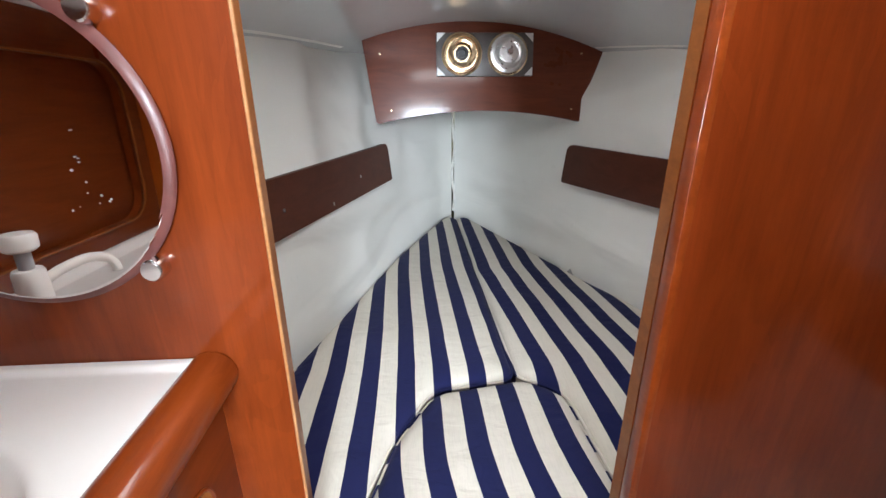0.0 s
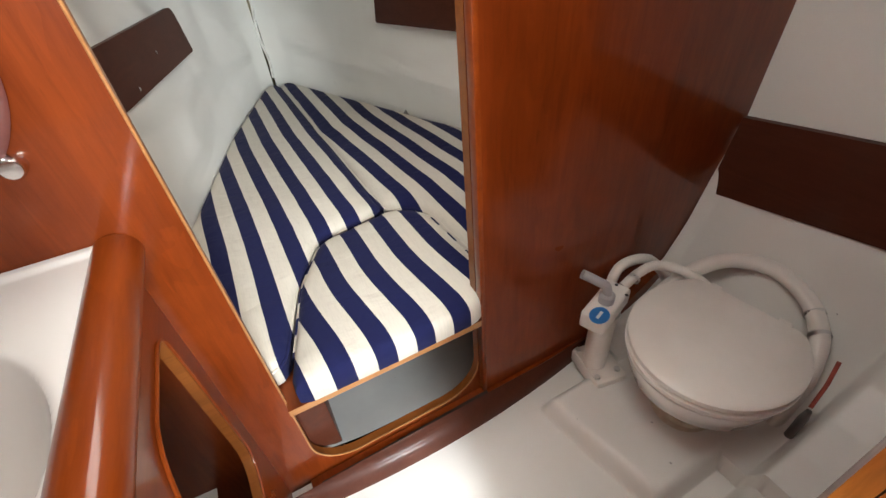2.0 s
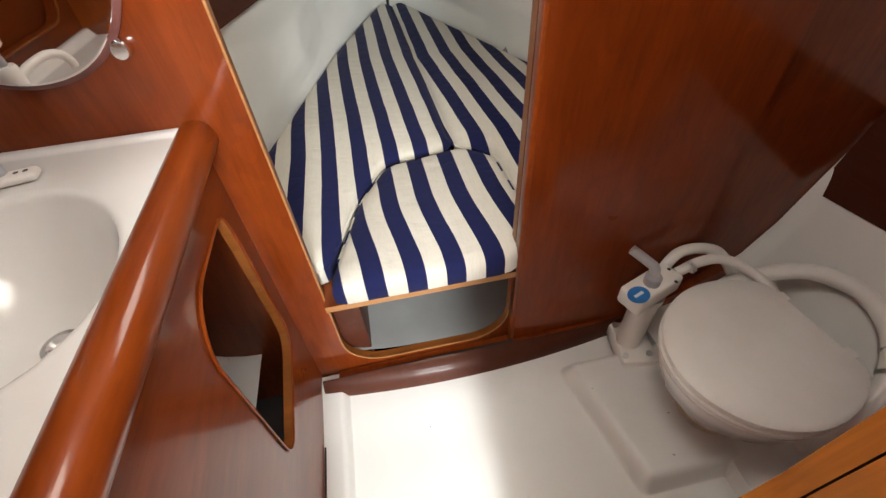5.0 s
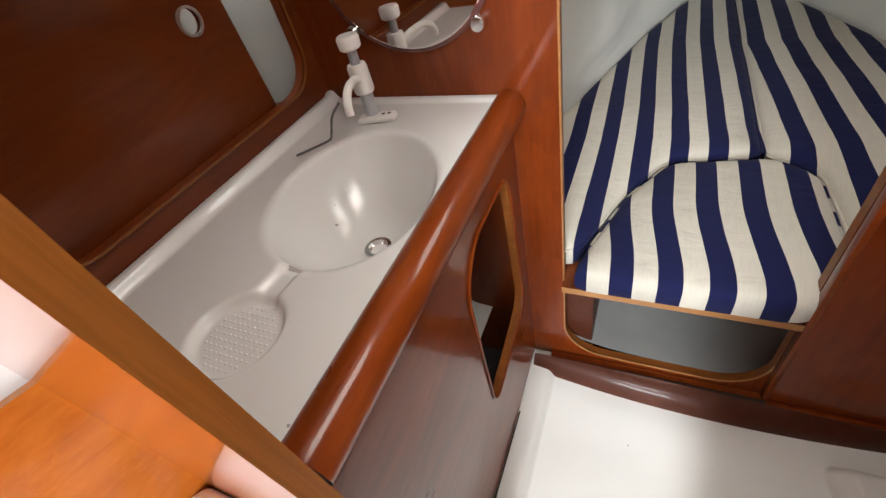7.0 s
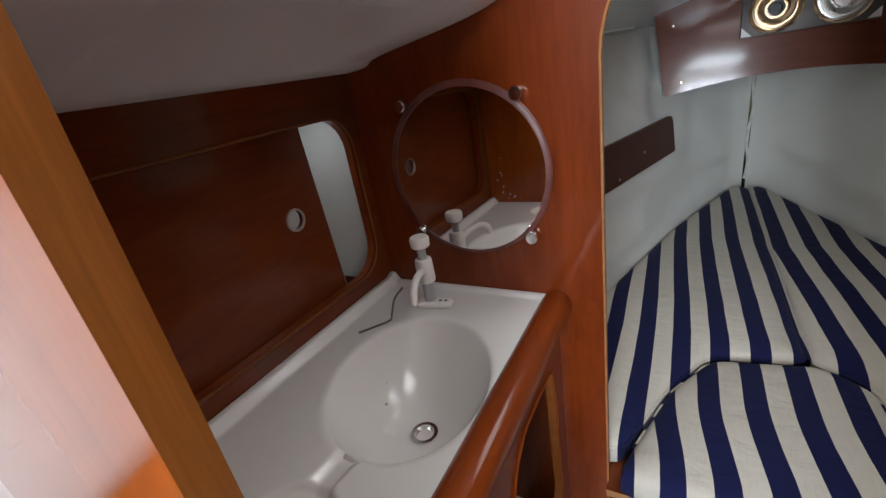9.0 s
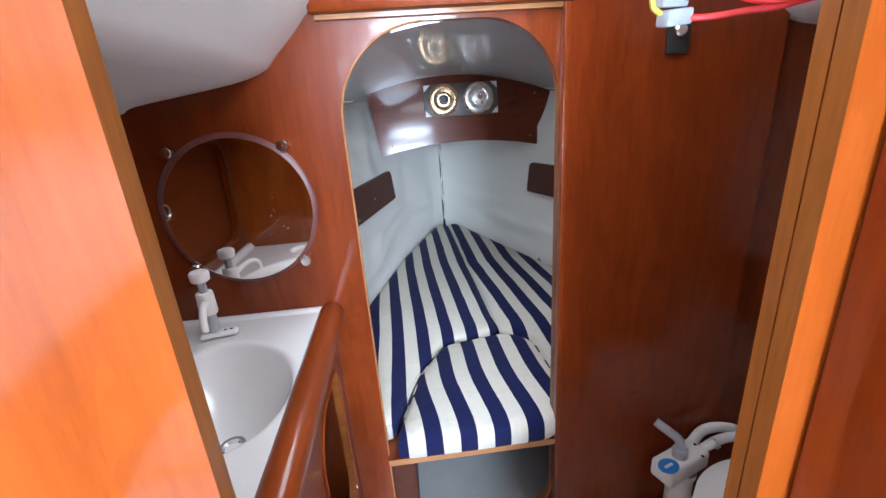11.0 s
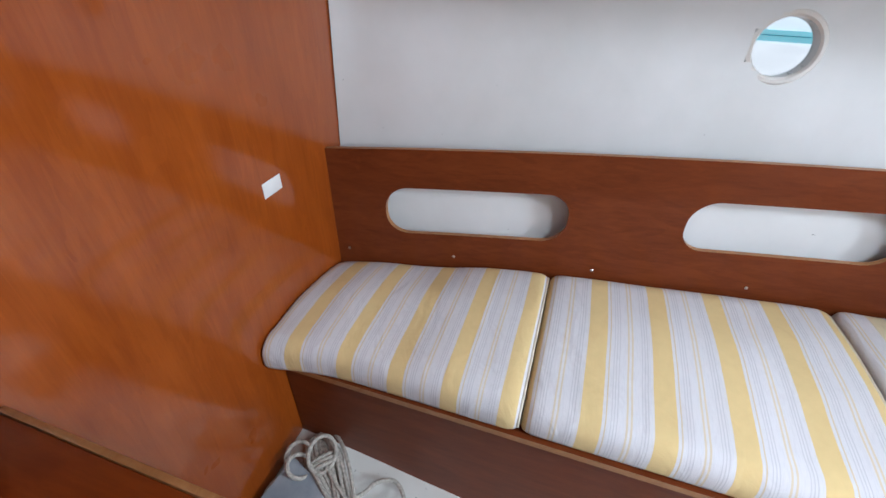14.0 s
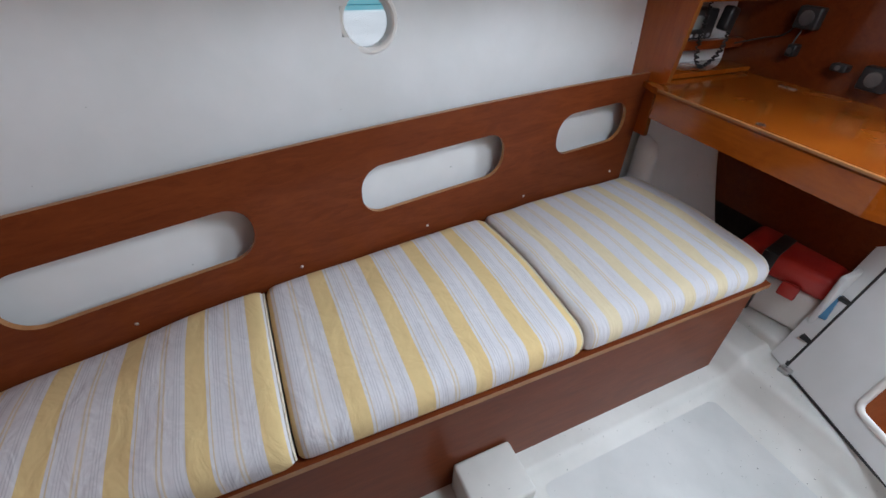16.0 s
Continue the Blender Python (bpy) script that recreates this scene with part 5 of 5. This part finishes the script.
structure("trim_chart_rail_upper", box(1.38, 1.56, -2.57, -2.085, 1.185, 1.21, 0.004), TEAK, "upper varnished shelf at the chart table", "shelf")
radio = thing("vhf_radio", "black marine radio with coiled microphone cord", "radio", (1.48, -2.25, 1.13))
part("body", box(1.472, 1.55, -2.37, -2.24, 1.050, 1.15, 0.006), BLACK, radio)
part("screen", box(1.4705, 1.473, -2.30, -2.25, 1.085, 1.13, 0.001), plain("grey_screen", (0.18, 0.2, 0.19), (0.25, 0.27, 0.26), 0.2, 10.0, 0.0), radio, "grey display")
for k in range(4):
    part("button", lathe([(0.007, 0), (0.006, 0.005), (0, 0.005)], 12, Matrix.Translation((1.472, -2.255 - 0.03 * k, 1.064)) @ pose(0, 0, 0, 0, -90, 0)), GREY, radio)
part("microphone", moved(box(-0.02, 0.02, -0.03, 0.03, -0.04, 0.04, 0.010, 3), Matrix.Translation((1.452, -2.40, 1.12)) @ pose(0, 0, 0, 12, 0, 10)), BLACK, radio)
coil = []
path = spline([(1.46, -2.29, 1.18), (1.45, -2.28, 1.10), (1.44, -2.28, 1.01), (1.435, -2.31, 0.965), (1.435, -2.36, 0.975), (1.44, -2.41, 1.02), (1.445, -2.42, 1.09)], 26)
for i, q in enumerate(path):
    a = i * 1.55
    coil.append((q.x + 0.007 * math.cos(a), q.y + 0.007 * math.sin(a), q.z + 0.003 * math.sin(a * 0.5)))
part("cord", tube(coil, 0.0030, 6), BLACK, radio)
panel_things = ((1.265, 1.145, 0.075, 0.07), (1.10, 1.020, 0.05, 0.024), (0.99, 1.010, 0.08, 0.07), (1.27, 1.040, 0.03, 0.04), (0.86, 1.03, 0.09, 0.09))
for k, (x, z, w, h) in enumerate(panel_things):
    inst = thing("instrument", "small dark instrument on the chart table panel", "instrument", (x, -2.575, z), "chart table instruments")
    part("case", box(x - w / 2, x + w / 2, -2.574, -2.535, z - h / 2, z + h / 2, 0.006, 3), BLACK, inst)
    part("dial", lathe([(min(w, h) * 0.35, 0), (min(w, h) * 0.33, 0.004), (0, 0.004)], 20, Matrix.Translation((x, -2.536, z)) @ pose(0, 0, 0, -90, 0, 0)), SLATE, inst)
tagged(part("cable", tube(spline([(1.29, -2.56, 1.13), (1.33, -2.56, 1.08), (1.39, -2.55, 1.06), (1.46, -2.50, 1.03)], 6), 0.003, 6), BLACK), "thin dark cable along the instrument panel", "cable")
tagged(part("cable", tube(spline([(1.275, -2.56, 1.11), (1.275, -2.545, 1.07), (1.272, -2.54, 1.045)], 6), 0.003, 6), BLACK), "looped dark cable on the instrument panel", "cable")

# quarter berth tunnel below the table
structure("wall_quarter_hull", thickened(sheet(lambda u, v: (1.06 + 0.46 * v ** 0.6 - 0.05 * u, -2.17 - 0.40 * u, -0.02 + 0.85 * v), 14, 14), 0.01), GEL_SALOON, "white moulded hull below the chart table")
# near-black sheet over the white hull: the tunnel's shade put into colour
structure("wall_quarter_shade_sheet", thickened(sheet(lambda u, v: (1.50, -2.42 - 0.20 * u, -0.04 + 0.94 * v), 4, 4), 0.01), GROOVE_SHADE, "near-black sheet standing in for shade along the quarter berth")
hump = tagged(part("moulded_arm", stack([([(x, y) for x, y in oval(1.40, -2.14, 0.055, 0.03, 20)], 0.45), ([(x, y) for x, y in oval(1.40, -2.14, 0.055, 0.03, 20)], 0.66), ([(x, y) for x, y in oval(1.41, -2.14, 0.045, 0.025, 20)], 0.70), ([(x, y) for x, y in oval(1.43, -2.14, 0.02, 0.012, 20)], 0.72)]), GEL_SALOON), "white moulded end piece behind the cushion", "moulding")
tagged(part("floor_ledge", box(0.73, 1.05, -2.62, -2.36, 0.0, 0.13, 0.02, 3), SOLE), "white moulded ledge at the settee end", "ledge")
tool = thing("tool_box", "red and grey plastic tool box with a black strap", "box", (0.90, -2.52, 0.135))
part("tub", moved(box(-0.16, 0.16, -0.10, 0.10, 0.0, 0.17, 0.02, 3), Matrix.Translation((0.90, -2.52, 0.135)) @ pose(0, 0, 0, 0, 0, 12)), PLASTIC, tool)
part("lid", moved(box(-0.17, 0.17, -0.11, 0.11, 0.17, 0.27, 0.03, 3), Matrix.Translation((0.90, -2.52, 0.135)) @ pose(0, 0, 0, 0, 0, 12)), RED, tool, "red lid")
part("strap", moved(box(-0.025, 0.025, -0.115, 0.115, 0.0, 0.277, 0.004), Matrix.Translation((0.95, -2.51, 0.133)) @ pose(0, 0, 0, 0, 0, 12)), BLACK, tool, "black strap")
part("catch", moved(box(-0.03, 0.03, 0.10, 0.118, 0.14, 0.20, 0.006), Matrix.Translation((0.84, -2.515, 0.135)) @ pose(0, 0, 0, 0, 0, 12)), RED, tool)
structure("wall_companionway_side", box(0.66, 0.68, -3.3, -2.601, 0.30, 1.79), MAHOGANY, "mahogany side of the companionway")
# two more added sheets, coloured near black to give the tunnel's shade
structure("ceiling_quarter_shade", box(0.66, 1.75, -3.3, -2.601, 0.86, 0.88), GROOVE_SHADE, "near-black sheet standing in for shade above the quarter berth", "ceiling")
structure("wall_quarter_end_shade", box(0.69, 1.74, -2.70, -2.66, -0.05, 0.855), GROOVE_SHADE, "near-black sheet standing in for shade at the quarter berth's end")
E0 = Vector((0.652, -2.338, 0.068))
EU, EV = Vector((-0.929, 0.370, 0)).normalized(), Vector((0.0, -0.45, 0.89)).normalized()
EN = EU.cross(EV).normalized()


def on_casing(u, v, w):
    return E0 + u * EU + v * EV + w * EN


engine = thing("engine_box", "white moulded engine box with a rounded opening", "engine box", (0.4, -2.4, 0.07))
casing_hole = rounded(0.225, 0.60, 0.085, 0.31, 0.035)
part("casing", plate(rounded(0.0, 0.95, 0.0, 0.80, 0.004), [casing_hole], 0.016, on_casing), GEL_SALOON, engine)
part("rim", tube([on_casing(u, v, 0.0 if EN.y < 0 else 0.016) for u, v in rounded(0.232, 0.593, 0.092, 0.303, 0.03)], 0.011, 10, True), PLASTIC, engine, "raised white rim")
part("back", plate(rounded(0.18, 0.66, 0.04, 0.36, 0.01), [], 0.01, lambda u, v, w: on_casing(u, v, w + (0.08 if EN.y < 0 else -0.08))), MAHOGANY, engine, "dark wooden panel inside the opening")
part("flange", plate(rounded(-0.075, -0.006, 0.0, 0.62, 0.004), [], 0.02, on_casing), GEL_SALOON, engine)
part("seam_seal", tube([on_casing(-0.003, v, 0.018 if EN.y > 0 else -0.002) for v in (0.01, 0.3, 0.6)], 0.0045, 6), BLACK, engine, "black rubber seal")
for v in (0.13, 0.31):
    part("catch", moved(box(-0.02, 0.02, -0.012, 0.012, -0.008, 0.008, 0.003), Matrix.Translation(on_casing(-0.02, v, 0.018 if EN.y > 0 else -0.002))), BLACK, engine, "black rubber catch")
part("side", box(0.70, 0.72, -3.1, -2.42, -0.04, 0.45, 0.008), GEL_SALOON, engine)
tagged(part("cable", tube(spline([on_casing(-0.01, 0.03, 0.02), (0.655, -2.318, 0.078), (0.60, -2.300, 0.077), (0.50, -2.262, 0.077), (0.38, -2.215, 0.077), (0.20, -2.15, 0.077)], 7), 0.0045, 8), BLACK), "black cable along the foot of the engine box", "cable")
tagged(part("clamp", box(0.632, 0.672, -2.325, -2.295, 0.070, 0.094, 0.005), STEEL), "small steel cable clamp on the moulding", "clamp")
tagged(part("blue_tag", moved(box(-0.016, 0.016, -0.006, 0.006, -0.05, 0.05, 0.005), Matrix.Translation(on_casing(-0.045, 0.26, 0.024 if EN.y > 0 else -0.006)) @ pose(0, 0, 0, 28, 12, 0)), BLUE), "faded blue plastic tag on the engine box flange", "tag")
